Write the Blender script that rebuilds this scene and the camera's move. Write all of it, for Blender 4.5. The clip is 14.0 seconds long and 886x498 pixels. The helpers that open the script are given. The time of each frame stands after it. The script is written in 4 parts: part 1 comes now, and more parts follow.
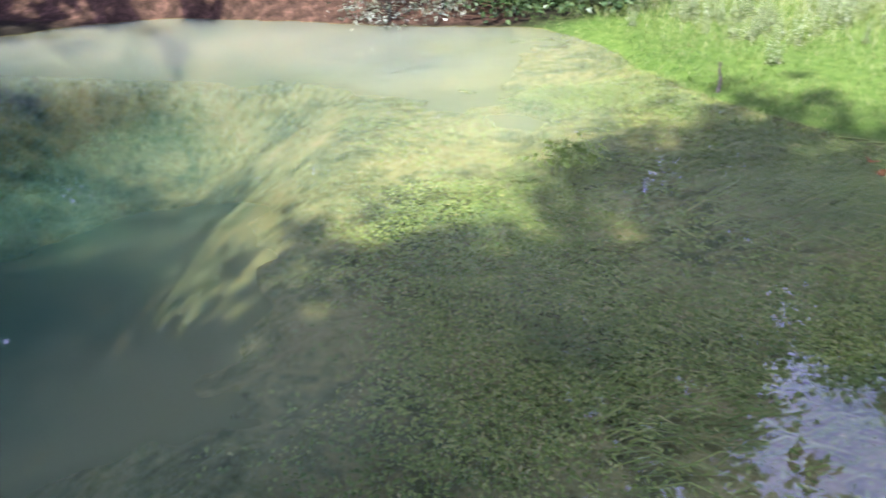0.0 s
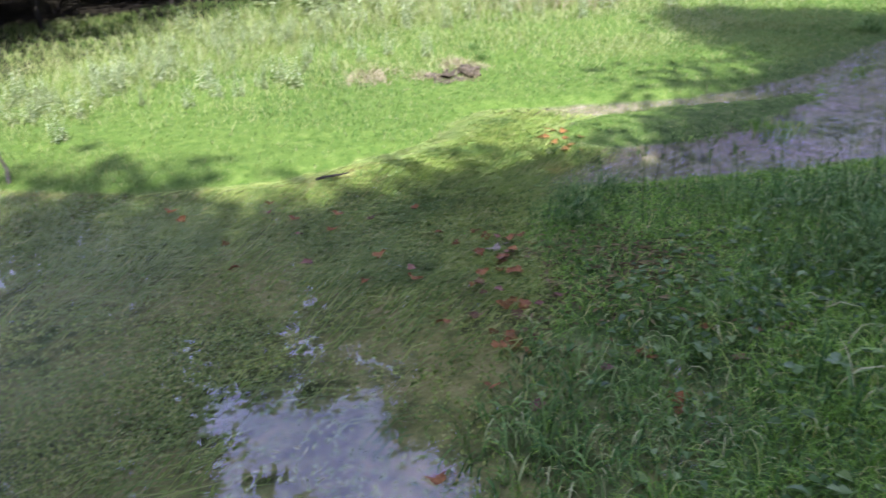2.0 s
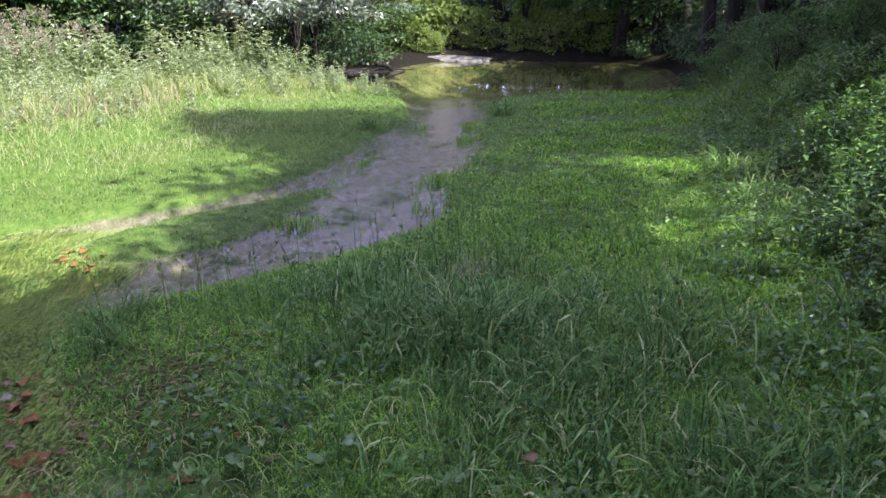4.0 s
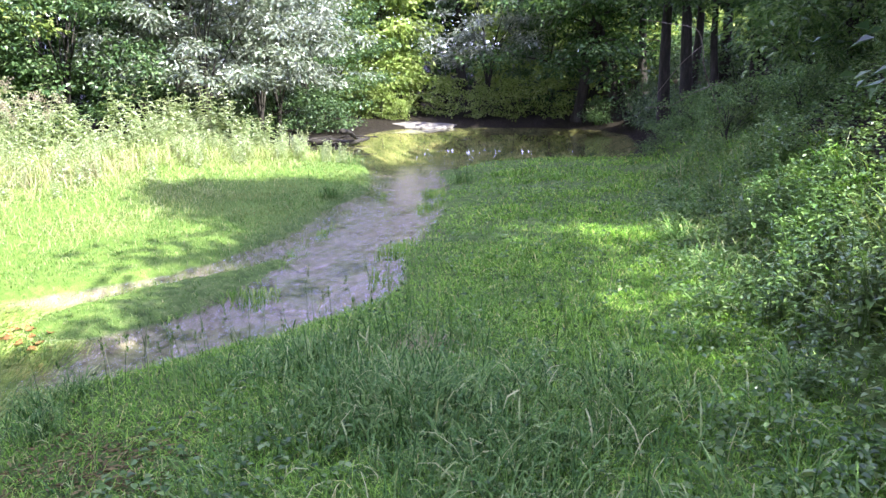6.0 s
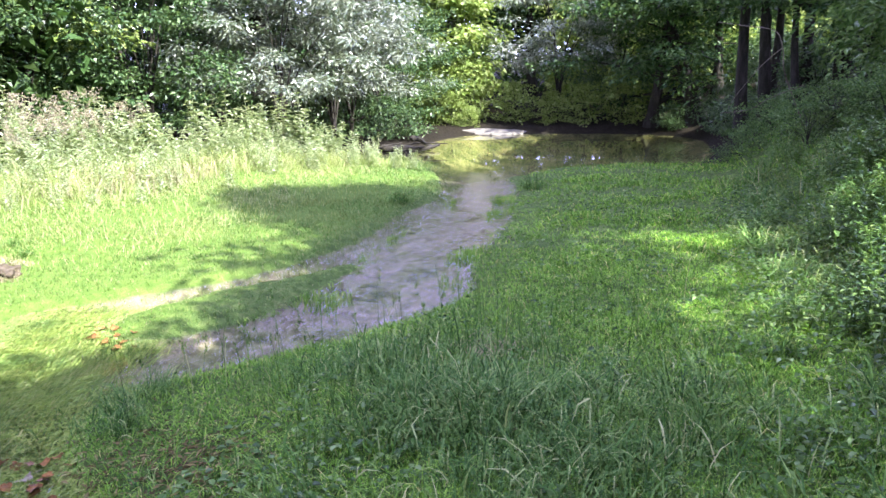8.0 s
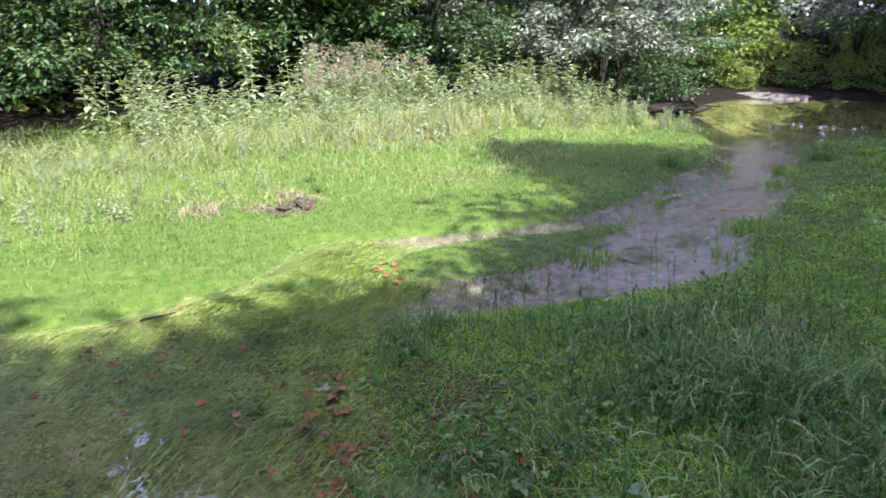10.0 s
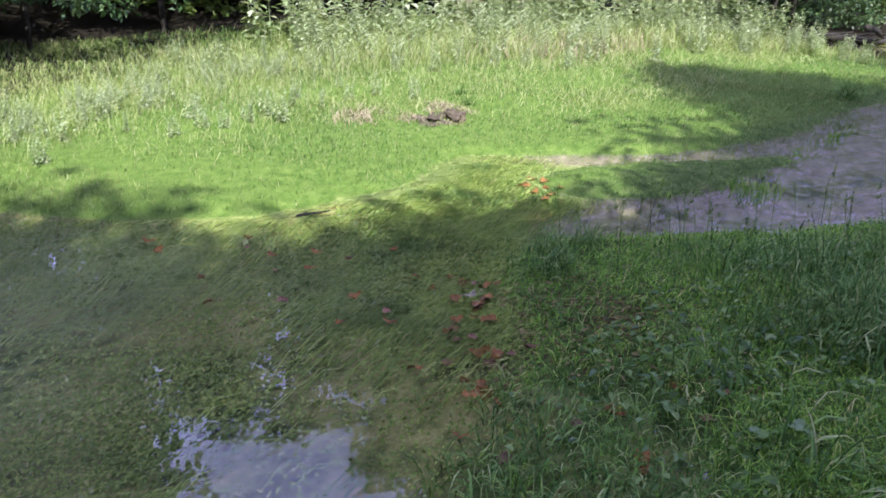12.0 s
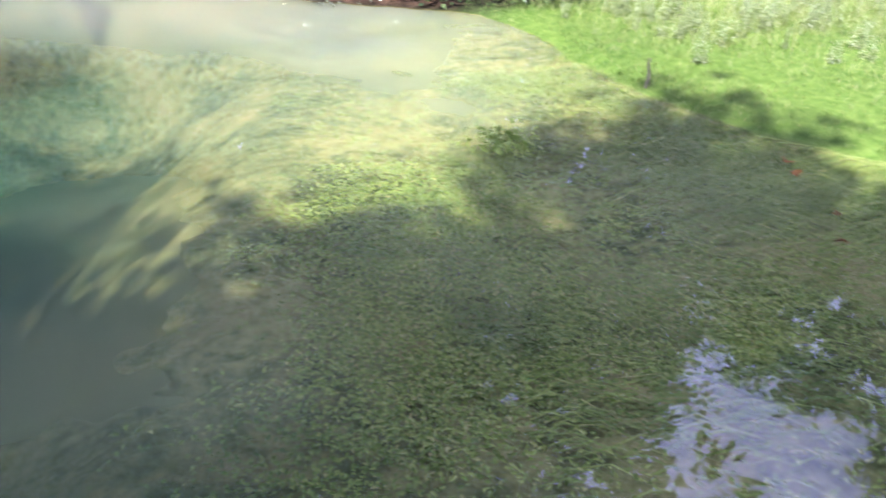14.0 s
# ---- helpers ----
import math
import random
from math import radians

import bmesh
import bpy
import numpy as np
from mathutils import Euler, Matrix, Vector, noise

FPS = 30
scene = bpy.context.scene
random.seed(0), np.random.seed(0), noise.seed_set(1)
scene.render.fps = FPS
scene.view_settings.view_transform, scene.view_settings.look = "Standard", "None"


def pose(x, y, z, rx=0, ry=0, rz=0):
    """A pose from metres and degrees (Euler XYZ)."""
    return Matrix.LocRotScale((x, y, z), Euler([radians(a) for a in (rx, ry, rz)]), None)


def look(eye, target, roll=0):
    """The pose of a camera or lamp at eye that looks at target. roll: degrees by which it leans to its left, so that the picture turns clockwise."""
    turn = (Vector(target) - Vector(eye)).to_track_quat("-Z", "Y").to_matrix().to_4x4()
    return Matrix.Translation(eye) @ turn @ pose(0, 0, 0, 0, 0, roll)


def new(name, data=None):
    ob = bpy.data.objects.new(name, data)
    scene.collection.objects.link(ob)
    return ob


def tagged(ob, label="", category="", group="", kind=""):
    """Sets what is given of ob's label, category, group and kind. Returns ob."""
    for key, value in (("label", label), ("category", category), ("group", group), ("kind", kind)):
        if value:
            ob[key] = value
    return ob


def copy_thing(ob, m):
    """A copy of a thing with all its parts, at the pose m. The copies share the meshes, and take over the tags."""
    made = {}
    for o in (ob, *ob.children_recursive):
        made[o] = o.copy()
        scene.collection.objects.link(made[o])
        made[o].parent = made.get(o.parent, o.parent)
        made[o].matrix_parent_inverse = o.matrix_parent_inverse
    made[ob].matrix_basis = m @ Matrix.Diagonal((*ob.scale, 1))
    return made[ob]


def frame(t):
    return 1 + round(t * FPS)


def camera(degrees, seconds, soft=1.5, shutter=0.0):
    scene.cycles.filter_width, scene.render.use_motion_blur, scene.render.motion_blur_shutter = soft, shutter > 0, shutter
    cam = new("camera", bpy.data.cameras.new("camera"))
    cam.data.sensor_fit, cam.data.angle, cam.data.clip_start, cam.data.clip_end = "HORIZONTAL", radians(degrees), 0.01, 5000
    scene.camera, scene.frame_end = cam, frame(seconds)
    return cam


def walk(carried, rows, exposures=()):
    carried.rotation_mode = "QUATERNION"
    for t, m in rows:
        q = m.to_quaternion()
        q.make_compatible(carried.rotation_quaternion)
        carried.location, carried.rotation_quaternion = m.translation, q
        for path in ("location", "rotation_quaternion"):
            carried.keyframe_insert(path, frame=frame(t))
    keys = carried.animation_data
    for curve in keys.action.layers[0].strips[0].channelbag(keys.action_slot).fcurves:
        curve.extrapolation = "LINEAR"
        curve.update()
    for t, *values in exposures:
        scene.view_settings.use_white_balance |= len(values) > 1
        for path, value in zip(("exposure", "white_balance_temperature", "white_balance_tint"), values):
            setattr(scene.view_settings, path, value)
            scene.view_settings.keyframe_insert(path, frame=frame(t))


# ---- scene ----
LENS, SUN_ELEVATION, SUN_TURN = 59.0, 48.0, 212.0
cam = camera(LENS, 14.0, 1.5, 0.25)
# seconds, eye x, y, z, then yaw, pitch and roll in degrees
ROWS = [
    (0.0, 0.016, 0.004, 1.653, 0.88, -26.58, -0.41),
    (0.5, 0.101, 0.016, 1.656, -12.15, -26.60, -1.22),
    (1.0, 0.194, -0.015, 1.642, -23.06, -26.26, -2.08),
    (1.5, 0.289, -0.053, 1.650, -34.04, -24.60, -2.23),
    (2.0, 0.330, -0.141, 1.699, -45.52, -22.95, -2.14),
    (2.5, 0.351, -0.202, 1.723, -55.95, -21.37, -1.93),
    (3.0, 0.368, -0.260, 1.740, -65.10, -19.68, -1.51),
    (3.5, 0.413, -0.314, 1.769, -73.26, -17.85, -0.12),
    (4.0, 0.417, -0.357, 1.808, -78.39, -16.84, -0.25),
    (6.5, 0.456, -0.476, 1.880, -80.25, -11.73, -0.54),
    (7.0, 0.455, -0.475, 1.880, -79.14, -11.64, -0.80),
    (9.5, 0.382, -0.340, 1.861, -63.48, -13.36, -0.26),
    (10.0, 0.367, -0.269, 1.846, -57.28, -14.57, 0.00),
    (10.5, 0.358, -0.238, 1.837, -53.86, -15.22, 0.35),
    (11.0, 0.358, -0.214, 1.822, -51.70, -15.54, 0.17),
    (11.5, 0.356, -0.188, 1.789, -49.73, -17.07, 0.68),
    (12.0, 0.333, -0.151, 1.746, -47.21, -20.21, 1.42),
    (12.5, 0.270, -0.117, 1.700, -42.32, -24.26, 2.01),
    (13.0, 0.203, -0.062, 1.656, -33.13, -27.34, 3.09),
    (13.5, 0.108, -0.037, 1.652, -19.98, -28.20, 3.82),
    (14.0, -0.018, 0.003, 1.642, -5.39, -27.53, 4.43),
]
walk(cam, [(t, pose(x, y, z, 0, 0, yaw) @ pose(0, 0, 0, 90 + pitch) @ pose(0, 0, 0, 0, 0, roll)) for t, x, y, z, yaw, pitch, roll in ROWS],
     [(0.0, 1.95, 5900, 12), (1.0, 1.74, 5750, 13), (1.5, 1.78, 5800, 12), (3.0, 1.68, 6050, 11), (3.5, 1.65, 6000, 11), (4.2, 2.0, 6050, 11), (6.3, 2.75, 6050, 11), (7.2, 2.75, 6050, 11), (9.3, 2.2, 6100, 11), (11.0, 1.64, 6100, 11), (12.5, 1.8, 5800, 13), (13.2, 2.1, 5750, 13), (14.0, 2.16, 6000, 12)])

# ---- light ----
world = bpy.data.worlds.new("world")
scene.world = world
world.use_nodes = True
sky = world.node_tree.nodes.new("ShaderNodeTexSky")
sky.sky_type, sky.sun_disc = "NISHITA", False
sky.sun_elevation, sky.sun_rotation = radians(SUN_ELEVATION), radians(SUN_TURN)
background = world.node_tree.nodes["Background"]
background.inputs["Strength"].default_value = 0.095
# thin bright summer cloud over most of the sky
cover = world.node_tree.nodes.new("ShaderNodeTexNoise")
cover.inputs["Scale"].default_value, cover.inputs["Detail"].default_value = 2.2, 6.0
veil = world.node_tree.nodes.new("ShaderNodeMapRange")
veil.inputs[1].default_value, veil.inputs[2].default_value, veil.inputs[3].default_value, veil.inputs[4].default_value = 0.35, 0.6, 0.25, 0.9
blend = world.node_tree.nodes.new("ShaderNodeMix")
blend.data_type = "RGBA"
blend.inputs[7].default_value = (10.6, 10.0, 19.0, 1.0)
world.node_tree.links.new(cover.outputs["Fac"], veil.inputs[0])
world.node_tree.links.new(veil.outputs[0], blend.inputs[0])
world.node_tree.links.new(sky.outputs["Color"], blend.inputs[6])
world.node_tree.links.new(blend.outputs[2], background.inputs["Color"])
sun = new("sun", bpy.data.lights.new("sun", "SUN"))
sun.data.energy, sun.data.angle, sun.data.color = 4.7, radians(0.5), (1.0, 0.95, 0.86)
# the sun stands over the wooded slope, at SUN_TURN degrees clockwise from +y
SUN_WAY = Vector((math.sin(radians(SUN_TURN)) * math.cos(radians(SUN_ELEVATION)),
                  math.cos(radians(SUN_TURN)) * math.cos(radians(SUN_ELEVATION)), math.sin(radians(SUN_ELEVATION))))
sun.matrix_world = look(tuple(SUN_WAY * 60), (0, 0, 0))


# ---- materials ----
def material(name):
    m = bpy.data.materials.new(name)
    m.use_nodes = True
    t = m.node_tree
    t.nodes.clear()
    return m, t


def node(t, kind, **values):
    n = t.nodes.new(kind)
    for key, value in values.items():
        n.inputs[key.replace("_", " ")].default_value = value
    return n


def noise_tex(t, scale, detail=4.0, rough=0.6, source=None):
    n = node(t, "ShaderNodeTexNoise", Scale=scale, Detail=detail, Roughness=rough)
    if source is None:
        g = t.nodes.new("ShaderNodeNewGeometry")
        source = g.outputs["Position"]
    t.links.new(source, n.inputs["Vector"])
    return n.outputs["Fac"]


def ramp(t, fac, stops):
    r = t.nodes.new("ShaderNodeValToRGB")
    while len(r.color_ramp.elements) < len(stops):
        r.color_ramp.elements.new(0.5)
    for e, (at, c) in zip(r.color_ramp.elements, stops):
        e.position, e.color = at, (*c, 1.0) if len(c) == 3 else c
    t.links.new(fac, r.inputs["Fac"])
    return r.outputs["Color"]


def mixed(t, fac, a, b, kind="MIX"):
    n = t.nodes.new("ShaderNodeMix")
    n.data_type, n.blend_type = "RGBA", kind
    for slot, v in ((0, fac), (6, a), (7, b)):
        if isinstance(v, (int, float)):
            n.inputs[slot].default_value = v
        elif isinstance(v, tuple):
            n.inputs[slot].default_value = (*v, 1.0)
        else:
            t.links.new(v, n.inputs[slot])
    return n.outputs[2]


def arith(t, op, a, b=0.0, clamp=False):
    n = t.nodes.new("ShaderNodeMath")
    n.operation, n.use_clamp = op, clamp
    for slot, v in ((0, a), (1, b)):
        if isinstance(v, (int, float)):
            n.inputs[slot].default_value = v
        else:
            t.links.new(v, n.inputs[slot])
    return n.outputs[0]


def smooth(t, v, low, high):
    n = t.nodes.new("ShaderNodeMapRange")
    n.interpolation_type = "SMOOTHSTEP"
    t.links.new(v, n.inputs[0])
    n.inputs[1].default_value, n.inputs[2].default_value = low, high
    return n.outputs[0]


def bumped(t, height, strength, distance):
    b = node(t, "ShaderNodeBump", Strength=strength, Distance=distance)
    t.links.new(height, b.inputs["Height"])
    return b.outputs["Normal"]


def surface(t, shader):
    o = t.nodes.new("ShaderNodeOutputMaterial")
    t.links.new(shader, o.inputs["Surface"])


def leafy(name, stops, gloss=0.45, through_light=0.35, patch=0.6, patch_scale=1.5, tint=(0.20, 0.17, 0.05), shine=0.18):
    """Foliage: a hue per leaf or blade, larger patches of a second hue, light passing through."""
    m, t = material(name)
    g = t.nodes.new("ShaderNodeNewGeometry")
    base = ramp(t, g.outputs["Random Per Island"], stops)
    spots = smooth(t, noise_tex(t, patch_scale, 3.0), 0.45, 0.75)
    base = mixed(t, arith(t, "MULTIPLY", spots, patch), base, tint)
    fine = noise_tex(t, 60.0, 2.0)
    base = mixed(t, 0.5, base, ramp(t, fine, [(0.3, (0.6, 0.6, 0.6)), (0.7, (1.0, 1.0, 1.0))]), "MULTIPLY")
    p = node(t, "ShaderNodeBsdfPrincipled", Roughness=gloss + 0.1)
    p.inputs["Specular IOR Level"].default_value = shine
    t.links.new(base, p.inputs["Base Color"])
    tr = t.nodes.new("ShaderNodeBsdfTranslucent")
    t.links.new(mixed(t, 1.0, base, (1.0, 1.0, 0.65), "MULTIPLY"), tr.inputs["Color"])
    mx = t.nodes.new("ShaderNodeMixShader")
    mx.inputs[0].default_value = through_light
    t.links.new(p.outputs[0], mx.inputs[1])
    t.links.new(tr.outputs[0], mx.inputs[2])
    surface(t, mx.outputs[0])
    return m


def plain(name, stops, scale, rough=0.9, bump=0.4, distance=0.01, stretch=(1, 1, 1)):
    """An opaque rough surface with two scales of mottling and fine relief."""
    m, t = material(name)
    g = t.nodes.new("ShaderNodeNewGeometry")
    mp = t.nodes.new("ShaderNodeMapping")
    mp.inputs["Scale"].default_value = stretch
    t.links.new(g.outputs["Position"], mp.inputs["Vector"])
    a = noise_tex(t, scale, 6.0, 0.65, mp.outputs[0])
    b = noise_tex(t, scale * 0.18, 3.0, 0.5, mp.outputs[0])
    base = ramp(t, arith(t, "ADD", arith(t, "MULTIPLY", a, 0.65), arith(t, "MULTIPLY", b, 0.35)), stops)
    p = node(t, "ShaderNodeBsdfPrincipled", Roughness=rough)
    p.inputs["Specular IOR Level"].default_value = 0.2
    t.links.new(base, p.inputs["Base Color"])
    t.links.new(bumped(t, a, bump, distance), p.inputs["Normal"])
    surface(t, p.outputs[0])
    return m


def ground_material():
    m, t = material("ground")
    g = t.nodes.new("ShaderNodeNewGeometry")
    xyz = t.nodes.new("ShaderNodeSeparateXYZ")
    t.links.new(g.outputs["Position"], xyz.inputs[0])
    x, y, z = xyz.outputs
    n1, n2, n3 = noise_tex(t, 9.0, 8.0, 0.7), noise_tex(t, 1.3, 4.0, 0.6), noise_tex(t, 45.0, 4.0, 0.7)
    # turf between the blades, and leaf litter under the wood
    turf = ramp(t, n1, [(0.3, (0.03, 0.05, 0.012)), (0.5, (0.07, 0.115, 0.026)), (0.7, (0.13, 0.16, 0.05))])
    turf = mixed(t, smooth(t, n2, 0.62, 0.8), turf, (0.07, 0.065, 0.035))
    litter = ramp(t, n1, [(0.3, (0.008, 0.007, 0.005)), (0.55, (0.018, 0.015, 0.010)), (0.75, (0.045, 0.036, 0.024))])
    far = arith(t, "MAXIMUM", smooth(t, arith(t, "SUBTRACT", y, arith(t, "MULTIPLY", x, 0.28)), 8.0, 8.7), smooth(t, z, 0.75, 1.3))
    # widened by the far pool, where dark litter colour stands in for shade
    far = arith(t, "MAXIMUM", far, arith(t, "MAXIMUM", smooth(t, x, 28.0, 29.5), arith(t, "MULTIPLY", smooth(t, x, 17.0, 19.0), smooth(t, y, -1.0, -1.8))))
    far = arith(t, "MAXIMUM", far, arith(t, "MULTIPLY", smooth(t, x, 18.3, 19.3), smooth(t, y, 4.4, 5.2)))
    # the sunlit meadow floor gets its extra brightness in the colour itself
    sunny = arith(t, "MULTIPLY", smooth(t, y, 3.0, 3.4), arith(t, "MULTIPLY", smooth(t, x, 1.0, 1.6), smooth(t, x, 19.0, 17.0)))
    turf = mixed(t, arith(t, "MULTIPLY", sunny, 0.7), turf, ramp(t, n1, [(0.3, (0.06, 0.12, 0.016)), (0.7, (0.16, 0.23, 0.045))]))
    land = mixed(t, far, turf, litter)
    scar = arith(t, "MULTIPLY", smooth(t, y, 8.6, 9.0), smooth(t, x, 1.0, 0.4))
    land = mixed(t, scar, land, ramp(t, n1, [(0.3, (0.015, 0.01, 0.007)), (0.5, (0.06, 0.036, 0.024)), (0.7, (0.16, 0.09, 0.06))]))
    # bed: algae over mud, brown silt in hollows, pale sand in the stream
    weed = ramp(t, arith(t, "ADD", arith(t, "MULTIPLY", n1, 0.5), arith(t, "MULTIPLY", n2, 0.5)),
                [(0.38, (0.05, 0.07, 0.022)), (0.46, (0.15, 0.165, 0.06)), (0.54, (0.28, 0.27, 0.10)), (0.64, (0.38, 0.32, 0.15))])
    sand = ramp(t, n1, [(0.3, (0.11, 0.088, 0.066)), (0.5, (0.26, 0.21, 0.165)), (0.7, (0.4, 0.34, 0.28))])
    washed = arith(t, "MAXIMUM", smooth(t, x, 5.6, 6.6), arith(t, "MULTIPLY", smooth(t, x, 4.2, 4.9), smooth(t, y, 3.3, 2.9)))
    washed = arith(t, "MULTIPLY", washed, smooth(t, x, 17.2, 15.6))
    bed = mixed(t, arith(t, "MULTIPLY", washed, smooth(t, n2, 0.3, 0.55)), weed, sand)
    base = mixed(t, smooth(t, z, -0.015, 0.012), bed, land)
    base = mixed(t, 0.6, base, ramp(t, n3, [(0.3, (0.45, 0.45, 0.45)), (0.7, (1.0, 1.0, 1.0))]), "MULTIPLY")
    p = node(t, "ShaderNodeBsdfPrincipled", Roughness=0.95)
    p.inputs["Specular IOR Level"].default_value = 0.08
    t.links.new(base, p.inputs["Base Color"])
    t.links.new(bumped(t, n1, 0.9, 0.04), p.inputs["Normal"])
    surface(t, p.outputs[0])
    return m


def water_material():
    """Spring water: a clear skin with ripples; silt hangs in it over the deep side of the basin."""
    m, t = material("spring_water")
    g = t.nodes.new("ShaderNodeNewGeometry")
    xyz = t.nodes.new("ShaderNodeSeparateXYZ")
    t.links.new(g.outputs["Position"], xyz.inputs[0])
    x, y, z = xyz.outputs
    calm = noise_tex(t, 5.0, 2.0, 0.5)
    mp = t.nodes.new("ShaderNodeMapping")
    mp.inputs["Scale"].default_value, mp.inputs["Rotation"].default_value = (2.2, 6.5, 1.0), (0, 0, radians(-12))
    t.links.new(g.outputs["Position"], mp.inputs["Vector"])
    quick = noise_tex(t, 1.0, 5.0, 0.62, mp.outputs[0])
    quick_water = arith(t, "MAXIMUM", smooth(t, x, 5.4, 6.4), arith(t, "MULTIPLY", smooth(t, x, 4.0, 4.7), smooth(t, y, 3.3, 2.9)))
    flow = arith(t, "MULTIPLY", quick_water, arith(t, "SUBTRACT", 1.0, smooth(t, x, 15.6, 18.0)))
    height = arith(t, "ADD", arith(t, "MULTIPLY", calm, 0.009), arith(t, "MULTIPLY", arith(t, "MULTIPLY", quick, 0.9), flow))
    normal = bumped(t, height, 1.0, 0.06)
    fresnel = node(t, "ShaderNodeFresnel", IOR=1.5)
    t.links.new(normal, fresnel.inputs["Normal"])
    gloss = node(t, "ShaderNodeBsdfGlossy", Roughness=0.008)
    t.links.new(normal, gloss.inputs["Normal"])
    clear = t.nodes.new("ShaderNodeBsdfTransparent")
    clear.inputs["Color"].default_value = (0.92, 0.95, 0.88, 1.0)
    # light spreads sideways in the cloudy water, so shadows on it have soft edges
    silt = node(t, "ShaderNodeSubsurfaceScattering", Scale=1.0)
    silt.falloff = "BURLEY"
    silt.inputs["Radius"].default_value = (0.75, 0.9, 0.85)
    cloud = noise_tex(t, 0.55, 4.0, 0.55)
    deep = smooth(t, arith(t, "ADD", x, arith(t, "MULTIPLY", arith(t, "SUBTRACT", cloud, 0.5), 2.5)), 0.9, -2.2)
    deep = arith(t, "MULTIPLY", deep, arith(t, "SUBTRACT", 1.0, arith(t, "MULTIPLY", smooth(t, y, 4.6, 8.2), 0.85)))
    reach = arith(t, "ADD", arith(t, "SUBTRACT", arith(t, "MULTIPLY", y, 0.28), arith(t, "MULTIPLY", x, 0.55)), arith(t, "MULTIPLY", cloud, 2.2))
    milky = arith(t, "MULTIPLY", smooth(t, reach, 0.5, 4.0), smooth(t, y, 1.6, 5.4))
    # a thin olive veil puts light scattered in the pond into the colour
    veil = arith(t, "MULTIPLY", arith(t, "MULTIPLY", smooth(t, x, 4.6, 1.2), smooth(t, y, 1.4, 3.6)), arith(t, "ADD", arith(t, "MULTIPLY", smooth(t, cloud, 0.25, 0.6), 0.2), 0.08))
    amount = arith(t, "MAXIMUM", arith(t, "MULTIPLY", milky, 0.7), veil)
    # shade under the near bank is put into the silt as a dark tone
    bank_shade = arith(t, "MULTIPLY", smooth(t, arith(t, "ADD", x, arith(t, "MULTIPLY", cloud, 2.0)), 3.0, 0.6), smooth(t, y, 3.0, 1.2))
    amount = arith(t, "MAXIMUM", amount, arith(t, "MAXIMUM", arith(t, "MULTIPLY", deep, 0.85), arith(t, "MULTIPLY", bank_shade, 0.28)))
    deep = arith(t, "MAXIMUM", deep, bank_shade)
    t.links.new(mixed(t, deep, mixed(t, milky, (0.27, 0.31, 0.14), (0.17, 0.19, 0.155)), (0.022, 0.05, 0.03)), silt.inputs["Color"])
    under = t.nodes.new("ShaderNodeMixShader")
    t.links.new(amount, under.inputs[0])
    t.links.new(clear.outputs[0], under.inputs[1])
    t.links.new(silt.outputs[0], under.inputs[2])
    top = t.nodes.new("ShaderNodeMixShader")
    t.links.new(fresnel.outputs[0], top.inputs[0])
    t.links.new(under.outputs[0], top.inputs[1])
    t.links.new(gloss.outputs[0], top.inputs[2])
    surface(t, top.outputs[0])
    return m


GROUND, WATER = ground_material(), water_material()
BARK = plain("bark", [(0.3, (0.010, 0.009, 0.007)), (0.5, (0.026, 0.023, 0.018)), (0.7, (0.06, 0.054, 0.044))], 22, 0.9, 0.8, 0.03, (1, 1, 0.2))
DEADWOOD = plain("dead_wood", [(0.3, (0.05, 0.042, 0.032)), (0.5, (0.13, 0.11, 0.085)), (0.7, (0.22, 0.19, 0.16))], 30, 0.85, 0.5, 0.01, (1, 1, 1))
EARTH = plain("earth", [(0.3, (0.025, 0.02, 0.012)), (0.5, (0.07, 0.056, 0.036)), (0.7, (0.14, 0.115, 0.08))], 16, 0.95, 0.9, 0.03)
GRAVEL = plain("gravel", [(0.3, (0.07, 0.064, 0.052)), (0.5, (0.13, 0.12, 0.10)), (0.7, (0.2, 0.18, 0.155))], 20, 0.9, 0.8, 0.02)
MEADOW = leafy("meadow_grass", [(0.0, (0.05, 0.125, 0.022)), (0.5, (0.115, 0.205, 0.045)), (0.85, (0.23, 0.29, 0.10)), (1.0, (0.36, 0.35, 0.19))], 0.5, 0.4, 0.75, 0.55, (0.28, 0.315, 0.11))
TURF = leafy("bank_grass", [(0.0, (0.045, 0.11, 0.012)), (0.5, (0.16, 0.33, 0.035)), (0.9, (0.30, 0.48, 0.07)), (1.0, (0.56, 0.52, 0.22))], 0.5, 0.32, 0.6, 1.3, (0.075, 0.17, 0.025), 0.12)
SEDGE = leafy("sedge", [(0.0, (0.026, 0.07, 0.012)), (0.5, (0.09, 0.19, 0.04)), (0.88, (0.21, 0.33, 0.09)), (1.0, (0.45, 0.46, 0.22))], 0.45, 0.3, 0.5, 1.6, (0.10, 0.19, 0.025), 0.12)
STRAW = leafy("dry_grass", [(0.0, (0.20, 0.18, 0.09)), (0.6, (0.36, 0.31, 0.20)), (1.0, (0.44, 0.34, 0.26))], 0.6, 0.3, 0.3, 1.0, (0.3, 0.24, 0.12))
PALE_GRASS = leafy("seeding_grass", [(0.0, (0.18, 0.28, 0.06)), (0.5, (0.31, 0.38, 0.12)), (1.0, (0.48, 0.47, 0.27))], 0.5, 0.45, 0.4, 0.8, (0.39, 0.40, 0.17))
SUNK = leafy("water_grass", [(0.0, (0.15, 0.22, 0.055)), (0.5, (0.29, 0.39, 0.095)), (0.9, (0.4, 0.46, 0.14)), (1.0, (0.5, 0.46, 0.2))], 0.5, 0.3, 0.75, 1.9, (0.07, 0.14, 0.045))
